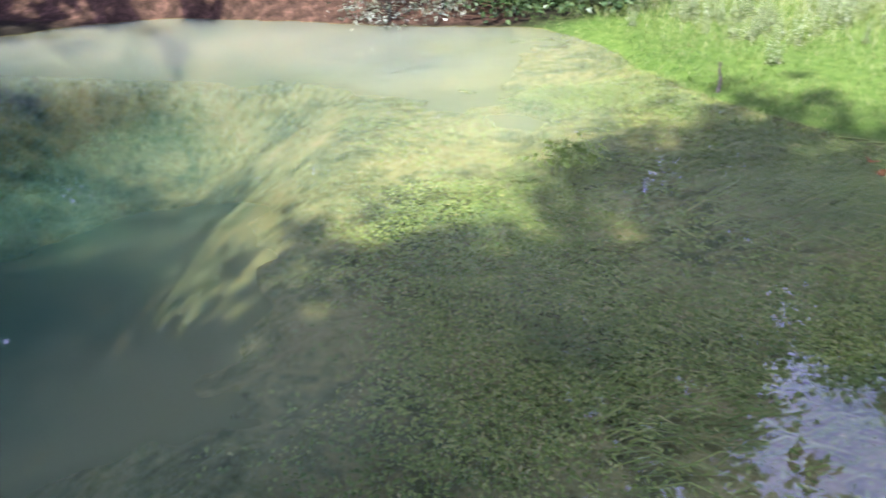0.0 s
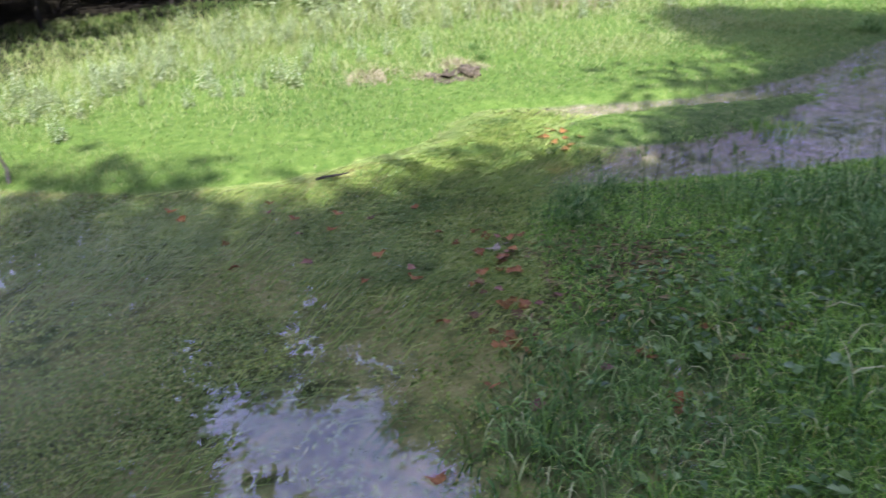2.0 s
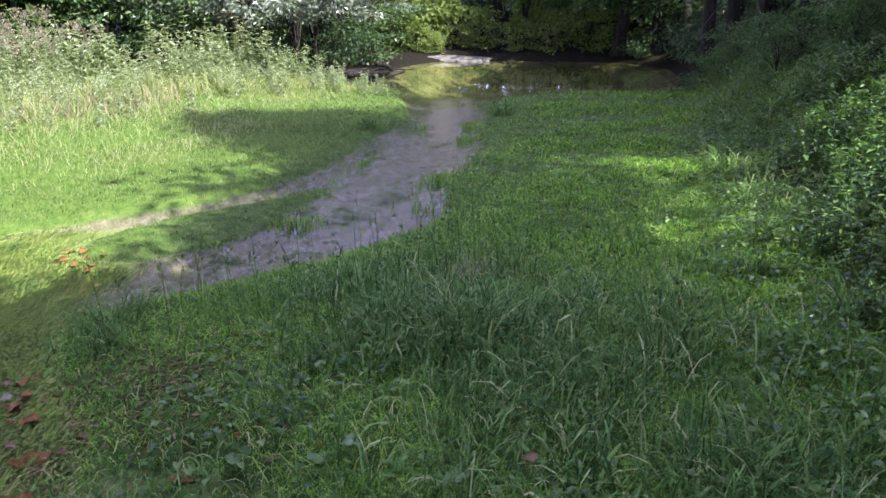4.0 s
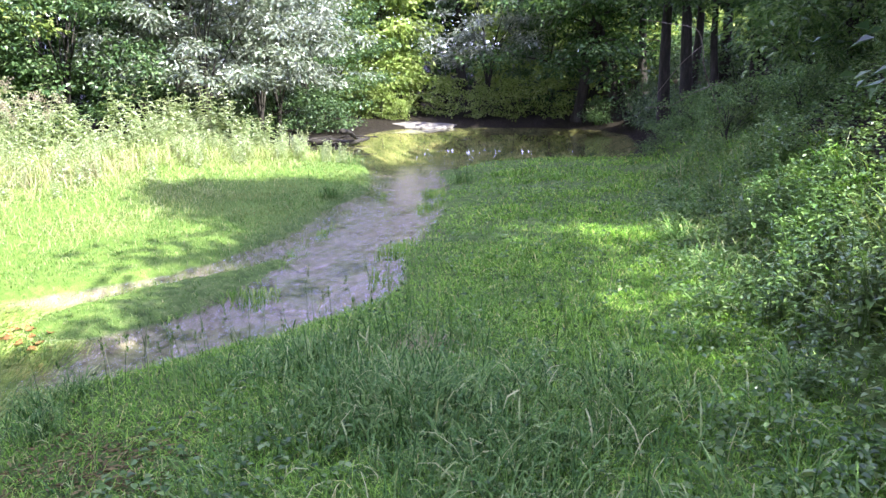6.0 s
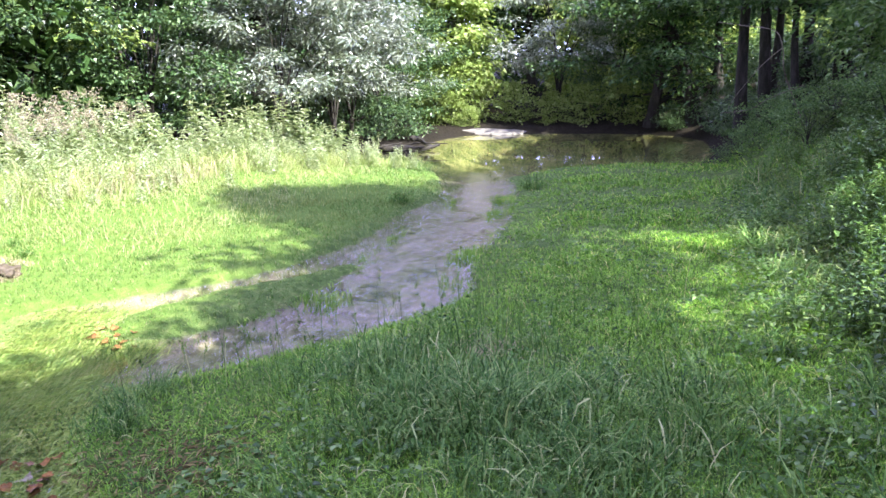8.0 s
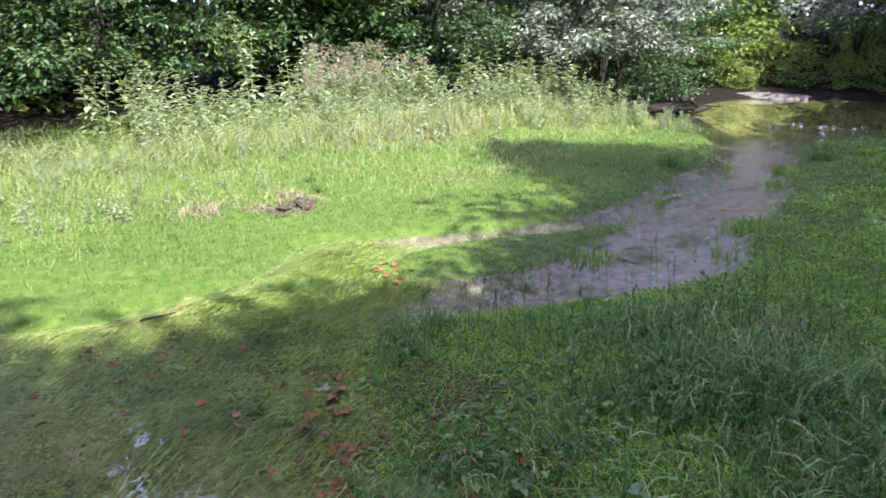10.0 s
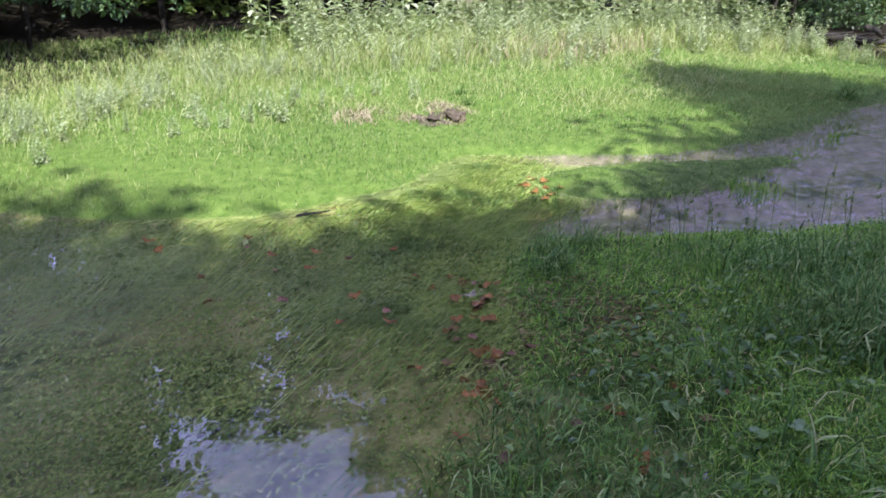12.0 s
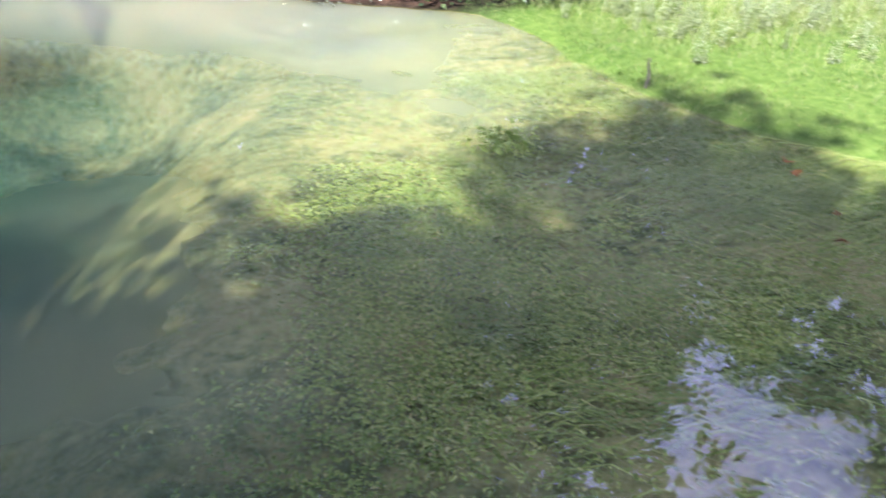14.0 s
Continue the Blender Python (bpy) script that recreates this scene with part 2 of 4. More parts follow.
HAZEL = leafy("hazel_leaves", [(0.0, (0.022, 0.05, 0.018)), (0.5, (0.06, 0.115, 0.04)), (1.0, (0.15, 0.22, 0.09))], 0.26, 0.35, 0.3, 0.7, (0.10, 0.17, 0.03), 0.4)
BEECH = leafy("beech_leaves", [(0.0, (0.025, 0.06, 0.018)), (0.5, (0.055, 0.11, 0.032)), (1.0, (0.12, 0.19, 0.065))], 0.28, 0.4, 0.3, 0.5, (0.09, 0.16, 0.025))
WILLOW = leafy("grey_willow_leaves", [(0.0, (0.06, 0.09, 0.055)), (0.5, (0.15, 0.18, 0.125)), (1.0, (0.38, 0.41, 0.33))], 0.2, 0.25, 0.3, 0.6, (0.10, 0.16, 0.05), 0.9)
# light yellow-green with the look of sunlit leaves put into the colour
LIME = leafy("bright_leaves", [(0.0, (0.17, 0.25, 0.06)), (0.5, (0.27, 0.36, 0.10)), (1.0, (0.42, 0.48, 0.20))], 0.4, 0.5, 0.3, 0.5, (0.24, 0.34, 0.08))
NETTLE = leafy("nettle_leaves", [(0.0, (0.17, 0.24, 0.09)), (0.5, (0.36, 0.43, 0.23)), (1.0, (0.62, 0.65, 0.48))], 0.25, 0.45, 0.35, 1.0, (0.17, 0.24, 0.08), 0.6)
HERB = leafy("herb_leaves", [(0.0, (0.035, 0.08, 0.018)), (0.5, (0.09, 0.18, 0.042)), (1.0, (0.22, 0.32, 0.10))], 0.25, 0.35, 0.4, 1.2, (0.15, 0.20, 0.06), 0.35)
LITTER = leafy("dead_stems", [(0.0, (0.05, 0.035, 0.012)), (0.5, (0.12, 0.09, 0.03)), (1.0, (0.28, 0.23, 0.10))], 0.6, 0.1, 0.2, 1.0, (0.1, 0.08, 0.04))
SEEDS = leafy("pink_seed_heads", [(0.0, (0.20, 0.18, 0.12)), (1.0, (0.36, 0.31, 0.24))], 0.7, 0.3, 0.2, 1.0, (0.3, 0.22, 0.14))
RUST = plain("rust_leaf", [(0.3, (0.05, 0.024, 0.01)), (0.5, (0.14, 0.068, 0.018)), (0.7, (0.26, 0.13, 0.035))], 40, 0.8, 0.3, 0.004)
PALE = plain("pale_leaf", [(0.3, (0.18, 0.14, 0.11)), (0.5, (0.30, 0.24, 0.20)), (0.7, (0.40, 0.34, 0.3))], 40, 0.5, 0.3, 0.004)
BROWN = plain("brown_leaf", [(0.3, (0.05, 0.025, 0.012)), (0.5, (0.12, 0.06, 0.03)), (0.7, (0.2, 0.11, 0.05))], 40, 0.5, 0.3, 0.004)


# ---- mesh helpers ----
def mesh_of(name, verts, faces, mat, soft=False):
    """A mesh from arrays: verts (n, 3), faces a list of arrays (m, 3) or (m, 4)."""
    me = bpy.data.meshes.new(name)
    verts = np.asarray(verts, np.float32)
    faces = [np.asarray(f, np.int32) for f in faces if len(f)]
    loops = np.concatenate([f.ravel() for f in faces])
    sizes = np.concatenate([np.full(len(f), f.shape[1], np.int32) for f in faces])
    me.vertices.add(len(verts))
    me.vertices.foreach_set("co", verts.ravel())
    me.loops.add(len(loops))
    me.loops.foreach_set("vertex_index", loops)
    me.polygons.add(len(sizes))
    me.polygons.foreach_set("loop_start", np.concatenate([[0], np.cumsum(sizes)[:-1]]).astype(np.int32))
    me.polygons.foreach_set("use_smooth", np.full(len(sizes), soft))
    me.update(calc_edges=True)
    me.materials.append(mat)
    return me


class Cloth:
    """Gathers pieces of one mesh."""

    def __init__(self):
        self.v, self.f, self.n = [], [], 0

    def add(self, verts, *faces):
        self.v.append(verts)
        self.f += [f + self.n for f in faces]
        self.n += len(verts)

    def mesh(self, name, mat, soft=False):
        return mesh_of(name, np.concatenate(self.v), self.f, mat, soft)


def part(name, me, parent):
    ob = new(name, me)
    ob.parent = parent
    return ob


def unit(v):
    return v / np.maximum(np.linalg.norm(v, axis=-1, keepdims=True), 1e-9)


def leaves(pos, way, up, length, width):
    """Folded pointed leaves, six corners each, from base pos along way."""
    n = len(pos)
    way, side = unit(way), unit(np.cross(way, up))
    nrm = unit(np.cross(side, way))
    length, width = np.broadcast_to(length, n)[:, None], np.broadcast_to(width, n)[:, None]
    lift = nrm * width * 0.28
    tip = pos + way * length - nrm * length * 0.12
    v = np.stack([pos, pos + way * length * 0.3 + side * width * 0.5 + lift, pos + way * length * 0.68 + side * width * 0.36 + lift * 0.6,
                  tip, pos + way * length * 0.68 - side * width * 0.36 + lift * 0.6, pos + way * length * 0.3 - side * width * 0.5 + lift], 1)
    k = np.arange(n)[:, None] * 6
    return v.reshape(-1, 3), k + np.array([[0, 1, 2, 3]]), k + np.array([[0, 3, 4, 5]])


def small_leaves(pos, way, up, length, width):
    """Folded leaves with four corners, for crowns."""
    n = len(pos)
    way, side = unit(way), unit(np.cross(way, up))
    nrm = np.cross(side, way)
    length, width = np.broadcast_to(length, n)[:, None], np.broadcast_to(width, n)[:, None]
    mid = pos + way * length * 0.45 + nrm * width * 0.22
    v = np.stack([pos, mid + side * width * 0.5, pos + way * length - nrm * length * 0.1, mid - side * width * 0.5], 1)
    k = np.arange(n)[:, None] * 4
    return v.reshape(-1, 3), k + np.array([[0, 1, 2]]), k + np.array([[0, 2, 3]])


def blades(pos, height, width, lean, rng, droop=0.5, heading=None):
    """Grass blades that taper and bend over, five corners each."""
    n = len(pos)
    a = rng.uniform(0, 2 * np.pi, n) if heading is None else heading
    way = np.stack([np.cos(a), np.sin(a), np.zeros(n)], 1)
    b = a + np.pi / 2 + rng.normal(0, 0.5, n)
    side = np.stack([np.cos(b), np.sin(b), np.zeros(n)], 1)
    h, w, l = (np.broadcast_to(q, n)[:, None] for q in (height, width, lean))
    up = np.array([[0, 0, 1.0]])
    mid = pos + up * h * 0.6 + way * h * l * 0.35
    tip = pos + up * h * (1 - droop * np.minimum(l, 1.2)) + way * h * l
    v = np.stack([pos - side * w / 2, pos + side * w / 2, mid + side * w * 0.4, mid - side * w * 0.4, tip], 1)
    k = np.arange(n)[:, None] * 5
    return v.reshape(-1, 3), k + np.array([[0, 1, 2, 3]]), k + np.array([[3, 2, 4]])


def arched(pos, length, width, lean, rng, heading=None):
    """Long grass leaves that rise, arch over and hang at the tip, in four joints, nine corners each."""
    n = len(pos)
    a = rng.uniform(0, 2 * np.pi, n) if heading is None else heading
    way = np.stack([np.cos(a), np.sin(a), np.zeros(n)], 1)
    side = np.stack([-np.sin(a), np.cos(a), np.zeros(n)], 1) + rng.normal(0, 0.3, (n, 3)) * np.array([1, 1, 0.8])
    length, width, lean = (np.broadcast_to(q, n)[:, None] for q in (length, width, lean))
    steep, at, rings = 1.45 - 0.25 * lean, pos, []
    for k, wide in enumerate((0.7, 1.0, 0.9, 0.6)):
        rings += [at - side * width * wide / 2, at + side * width * wide / 2]
        at = at + (way * np.cos(steep) + np.array([[0, 0, 1.0]]) * np.sin(steep)) * length / 4
        steep = steep - lean * (0.35 + 0.22 * k)
    v = np.stack(rings + [at], 1)
    k = np.arange(n)[:, None] * 9
    return v.reshape(-1, 3), *(k + np.array([[j, j + 1, j + 3, j + 2]]) for j in (0, 2, 4)), k + np.array([[6, 7, 8]])


def tube(path, radii, sides=7):
    path = np.asarray(path, float)
    d = unit(np.gradient(path, axis=0))
    ref = np.where(np.abs(d[:, 2:3]) > 0.9, [[1.0, 0, 0]], [[0, 0, 1.0]])
    s = unit(np.cross(d, ref))
    u = np.cross(s, d)
    a = np.arange(sides) * 2 * np.pi / sides
    ring = s[:, None] * np.cos(a)[None, :, None] + u[:, None] * np.sin(a)[None, :, None]
    v = path[:, None] + ring * np.asarray(radii, float)[:, None, None]
    i, j = np.meshgrid(np.arange(len(path) - 1), np.arange(sides), indexing="ij")
    j2 = (j + 1) % sides
    f = np.stack([i * sides + j, i * sides + j2, (i + 1) * sides + j2, (i + 1) * sides + j], -1).reshape(-1, 4)
    return v.reshape(-1, 3), f


# ---- the lie of the land ----
def rounded(points, steps=6):
    """A closed line that runs smoothly through the corners."""
    p = np.array(points, float)
    a, b, c, d = np.roll(p, 1, 0), p, np.roll(p, -1, 0), np.roll(p, -2, 0)
    s = (np.arange(steps) / steps)[None, :, None]
    a, b, c, d = (q[:, None] for q in (a, b, c, d))
    out = 0.5 * (2 * b + (c - a) * s + (2 * a - 5 * b + 4 * c - d) * s ** 2 + (3 * b - a - 3 * c + d) * s ** 3)
    return out.reshape(-1, 2)


BASIN = rounded([(4.7, 2.75), (4.1, 2.68), (3.6, 2.3), (3.25, 1.9), (2.75, 1.6), (2.15, 1.33), (1.5, 1.0), (0.5, 0.45), (-1.2, 0.3), (-3.2, 0.6), (-5.6, 2.2),
                 (-6.2, 5), (-5.2, 7.6), (-4.1, 8.8), (-3.2, 9.3), (-1.9, 9.1), (-0.9, 8.8), (0.1, 8.7), (0.9, 8.6), (1.45, 7.7), (1.65, 6.8), (2.0, 5.9), (2.5, 5.1),
                 (3.0, 4.65), (3.7, 4.35), (4.4, 4.3), (5.1, 4.5), (5.9, 4.6), (6.2, 4.2), (5.7, 3.7), (5.4, 3.1)])
STREAM = rounded([(4.1, 2.7), (4.6, 2.5), (5.1, 2.2), (5.6, 1.75), (6.3, 1.35), (7.3, 1.05), (8.5, 1.25), (10.1, 1.3), (11.9, 1.4), (15.2, 1.9), (17.2, 2.6), (21, 3.5),
                  (19.6, 4.9), (17, 3.9), (13.6, 2.95), (11.5, 3.0), (9.5, 2.9), (7.9, 3.2), (6.9, 3.78), (6.2, 4.4), (5.5, 4.6), (4.8, 3.6)])
ISLET = rounded([(5.42, 3.15), (5.75, 3.75), (6.8, 3.45), (7.7, 2.8), (8.35, 2.48), (7.5, 2.42), (6.6, 2.5), (5.8, 2.78)])
LAKE = rounded([(16.2, 2.5), (18.4, 1.3), (19.0, -0.2), (19.5, -1.5), (21.2, -2.1), (25, -2.3), (28.4, -2.0), (30.2, 0), (30.5, 3), (30.2, 5.2), (28.6, 6.3), (25, 6.3), (21.8, 5.8), (19.4, 4.8)])


def fence_off(loop, x, y):
    """Signed distance from a closed line, minus inside."""
    out = np.empty(len(x))
    a, b = loop, np.roll(loop, -1, 0)
    e = b - a
    for k in range(0, len(x), 20000):
        px, py = x[k:k + 20000, None] - a[:, 0], y[k:k + 20000, None] - a[:, 1]
        s = np.clip((px * e[:, 0] + py * e[:, 1]) / (e ** 2).sum(1), 0, 1)
        d = np.sqrt(((px - s * e[:, 0]) ** 2 + (py - s * e[:, 1]) ** 2).min(1))
        y0, y1 = a[:, 1] > y[k:k + 20000, None], b[:, 1] > y[k:k + 20000, None]
        xc = a[:, 0] + e[:, 0] * (y[k:k + 20000, None] - a[:, 1]) / np.where(e[:, 1] == 0, 1e-9, e[:, 1])
        inside = ((y0 != y1) & (x[k:k + 20000, None] < xc)).sum(1) % 2 == 1
        out[k:k + 20000] = np.where(inside, -d, d)
    return out


GX, GY, GS = np.arange(-9, 33, 0.06), np.arange(-6, 13, 0.06), 0.06
gx, gy = (q.ravel() for q in np.meshgrid(GX, GY, indexing="ij"))
SHORE = np.minimum.reduce([fence_off(BASIN, gx, gy), fence_off(STREAM, gx, gy), fence_off(LAKE, gx, gy)])
SHORE = np.maximum(SHORE, -fence_off(ISLET, gx, gy)).reshape(len(GX), len(GY))


def ripple(x, y, scale, seed):
    r = np.random.default_rng(seed)
    out = 0
    for k in range(6):
        a, f = r.uniform(0, 2 * np.pi), scale * r.uniform(0.5, 2.0)
        out = out + np.sin((x * np.cos(a) + y * np.sin(a)) * f + r.uniform(0, 6.3)) / 6
    return out


def step(v, low, high):
    s = np.clip((v - low) / (high - low), 0, 1)
    return s * s * (3 - 2 * s)


def shore(x, y):
    """Distance from the water's edge, minus in the water."""
    x, y = np.asarray(x, float), np.asarray(y, float)
    i, j = np.clip((x - GX[0]) / GS, 0, len(GX) - 1.001), np.clip((y - GY[0]) / GS, 0, len(GY) - 1.001)
    a, b = i.astype(int), j.astype(int)
    u, v = i - a, j - b
    d = SHORE[a, b] * (1 - u) * (1 - v) + SHORE[a + 1, b] * u * (1 - v) + SHORE[a, b + 1] * (1 - u) * v + SHORE[a + 1, b + 1] * u * v
    d = d + np.hypot(x - np.clip(x, GX[0], GX[-1]), y - np.clip(y, GY[0], GY[-1]))
    return d + 0.05 * ripple(x, y, 5.0, 3) + 0.06 * ripple(x, y, 11.0, 13) + 0.04 * ripple(x, y, 26.0, 14)


def land(x, y):
    """Height of the ground and the beds."""
    x, y = np.asarray(x, float), np.asarray(y, float)
    d = shore(x, y)
    near = step(-y + 0.16 * x, -1.6, -0.6) * step(x, -8, -6)
    dry = 0.05 * step(d, 0, 0.2) + 0.045 * np.clip(d, 0, 3) + 0.012 * np.clip(d, 0, 40)
    bog = step(0.62 - np.hypot((x - 2.4) * 0.8, y - 1.15), -0.1, 0.2)
    dry = dry * (1 - bog) + bog * (-0.004 + 0.035 * ripple(x, y, 11.0, 12))
    dry = dry + 0.02 * ripple(x, y, 5.0, 5) * step(d, 0.1, 0.6) * (1 - bog) + 0.06 * ripple(x, y, 0.9, 8) * step(d, 0.5, 2) * (1 - bog)
    foot = -1.55 - 0.03 * x + 0.25 * ripple(x, 0 * y, 0.8, 4)
    hang = np.clip(foot - y, 0, None)
    dry = dry + (1 - 0.6 * step(x, 15, 25)) * (0.85 * np.clip(hang, 0, 3.2) * step(hang, 0, 0.8) + 0.25 * np.clip(hang - 3.2, 0, 30))
    dry = dry + 0.10 * np.clip(y - 9.5, 0, 25) + 0.55 * step(y, 8.9, 9.8) * step(-x, -0.6, 0.4) + 0.10 * np.clip(x - 30, 0, 30) + 0.7 * step(x, 24, 28) * step(-y, 1.0, 3.0) * step(d, 0.1, 1.5)
    wet = -(0.05 * step(-d, 0, 0.15) + 0.10 * np.clip(-d, 0, 2) + 1.3 * step(-x, 0.6, 3.0) * step(-d, 0.2, 1.5) + 0.5 * step(x, 18, 22) * step(-d, 0.2, 1.5))
    wet = wet + 0.025 * ripple(x, y, 4.0, 6) * step(-d, 0.1, 0.6)
    return np.where(d > 0, dry, np.minimum(wet, -0.004)) + 0.0


def spread(low, high, fine_low, fine_high, fine):
    mid = np.arange(fine_low, fine_high, fine)
    out, s = [], fine
    p = fine_high
    while p < high:
        out.append(p)
        s *= 1.12
        p += s
    left, s, p = [], fine, fine_low
    while p > low:
        s *= 1.12
        p -= s
        left.append(p)
    return np.array(left[::-1] + list(mid) + out + [high])


xs, ys = spread(-260, 300, -6.5, 11, 0.095), spread(-260, 300, -3, 9.6, 0.095)
X, Y = np.meshgrid(xs, ys, indexing="ij")
Z = land(X.ravel(), Y.ravel())
i, j = np.meshgrid(np.arange(len(xs) - 1), np.arange(len(ys) - 1), indexing="ij")
w = len(ys)
quads = np.stack([i * w + j, (i + 1) * w + j, (i + 1) * w + j + 1, i * w + j + 1], -1).reshape(-1, 4)
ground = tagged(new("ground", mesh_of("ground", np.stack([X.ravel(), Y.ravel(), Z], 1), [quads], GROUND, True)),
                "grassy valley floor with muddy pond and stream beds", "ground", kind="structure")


def sheet(name, low, high):
    x, y = np.meshgrid(np.linspace(low[0], high[0], 60), np.linspace(low[1], high[1], 40), indexing="ij")
    a, b = np.meshgrid(np.arange(59), np.arange(39), indexing="ij")
    f = np.stack([a * 40 + b, (a + 1) * 40 + b, (a + 1) * 40 + b + 1, a * 40 + b + 1], -1).reshape(-1, 4)
    return new(name, mesh_of(name, np.stack([x.ravel(), y.ravel(), 0 * x.ravel()], 1), [f], WATER, True))


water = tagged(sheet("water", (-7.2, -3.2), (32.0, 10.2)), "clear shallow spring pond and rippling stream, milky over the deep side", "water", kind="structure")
water.visible_shadow = False


# ---- plants: makers ----
def spots(n, box, keep, rng):
    """n places in the box (x0, y0, x1, y1), kept with the chance that keep(x, y) gives."""
    out, have = [], 0
    while have < n:
        x, y = rng.uniform(box[0], box[2], n), rng.uniform(box[1], box[3], n)
        ok = rng.random(n) < keep(x, y)
        out.append(np.stack([x[ok], y[ok]], 1))
        have += ok.sum()
    p = np.concatenate(out)[:n]
    return np.column_stack([p, land(p[:, 0], p[:, 1])])


def clumps(centres, count, radius, size, rng, droop=0.3, slim=0.55):
    """Leaves round the centres of twigs: arrays for leaves()."""
    c = np.repeat(np.asarray(centres), count, 0)
    off = rng.normal(0, 1, c.shape) * radius * np.array([1, 1, 0.38])
    way = unit(off) + rng.normal(0, 0.55, c.shape) * np.array([1, 1, 0.6]) + np.array([0, 0, -droop])
    up = np.array([0, 0, 1.0]) + rng.normal(0, 0.45, c.shape)
    s = size * rng.uniform(0.6, 1.25, len(c))
    return c + off, way, up, s, s * slim


def shrub(name, label, category, mat, width, height, rng, leaf=0.09, centres=60, count=55, bare=0.12, slim=0.55, puff=1.0, shape=None):
    """Many stems from one foot, leaf clumps to the ground."""
    root = tagged(new(name), label, category)
    ends = []
    for k in range(9):
        a, reach = rng.uniform(0, 2 * np.pi), rng.uniform(0.25, 0.9) * width / 2
        tip = np.array([np.cos(a) * reach, np.sin(a) * reach, height * rng.uniform(0.6, 0.97)])
        s = np.linspace(0, 1, 7)[:, None]
        path = s * tip * np.array([1, 1, 0]) * s + np.array([0, 0, 1]) * tip[2] * s ** 0.8 + rng.normal(0, 0.03, (7, 3)) * s
        path[0, 2] = -0.15
        stem = Cloth()
        stem.add(*tube(path, np.linspace(0.012 + height * 0.005, 0.005, 7), 5))
        part("stem", stem.mesh("stem", BARK, True), root)
    for k in range(centres):
        a, u = rng.uniform(0, 2 * np.pi), rng.uniform(bare, 1.0)
        bulge = np.sqrt(max(0.05, 1 - (2 * u - 0.85) ** 2 * 0.75)) if u > 0.2 else 0.8
        r = width / 2 * bulge * rng.uniform(0.45, 1.05) * (1 + 0.25 * np.sin(3 * a + k % 3))
        ends.append((np.cos(a) * r, np.sin(a) * r, u * height))
    crown = Cloth()
    crown.add(*(shape or small_leaves)(*clumps(ends, count, (0.14 + 0.035 * height) * puff, leaf, rng, 0.3, slim)))
    part("crown", crown.mesh("crown", mat), root)
    return root


def tree(name, label, category, mat, height, girth, rng, spread_out=3.2, start=0.3, limbs=16, leaf=0.15, count=70, lean=0.0, bough=6, slim=0.6):
    """A tapered trunk with root flare, limbs that rise and droop, and leaf clumps along them."""
    root = tagged(new(name), label, category)
    s = np.linspace(0, 1, 14)
    bend = rng.normal(0, 0.15, 2)
    path = np.stack([lean * s + bend[0] * np.sin(s * 5), bend[1] * np.sin(s * 4), s * height - 0.3 * (s == 0)], 1)
    rad = girth * (1 - 0.85 * s) + girth * 0.7 * np.exp(-s * 28)
    wood = Cloth()
    wood.add(*tube(path, rad, 11))
    ends = []
    for k in range(limbs):
        u = start + (0.97 - start) * (k + rng.random()) / limbs
        base = np.array([np.interp(u, s, path[:, c]) for c in range(3)])
        a = k * 2.4 + rng.normal(0, 0.4)
        reach = spread_out * (1.05 - 0.75 * max(0, u - 0.35) / 0.65) * rng.uniform(0.7, 1.15)
        q = np.linspace(0, 1, 7)[:, None]
        out = np.array([np.cos(a), np.sin(a), 0])
        rise = rng.uniform(0.0, 0.5) * reach
        line = base + out * reach * q + np.array([0, 0, 1.0]) * (rise * q - 0.25 * reach * q ** 2) + rng.normal(0, 0.05, (7, 3)) * q
        limb = Cloth()
        limb.add(*tube(line, np.linspace(girth * 0.28 * (1.1 - u), 0.012, 7), 6))
        part("limb", limb.mesh("limb", BARK, True), root)
        for b in range(bough):
            f = rng.uniform(0.25, 1.05)
            at = base + out * reach * f + np.array([0, 0, 1.0]) * (rise * f - 0.25 * reach * f ** 2)
            ends.append(at + rng.normal(0, 0.32 * reach / 3 + 0.12, 3) * np.array([1, 1, 0.45]))
    part("trunk", wood.mesh("trunk", BARK, True), root)
    crown = Cloth()
    crown.add(*small_leaves(*clumps(ends, count, 0.36, leaf, rng, 0.35, slim)))
    part("crown", crown.mesh("crown", mat), root)
    return root


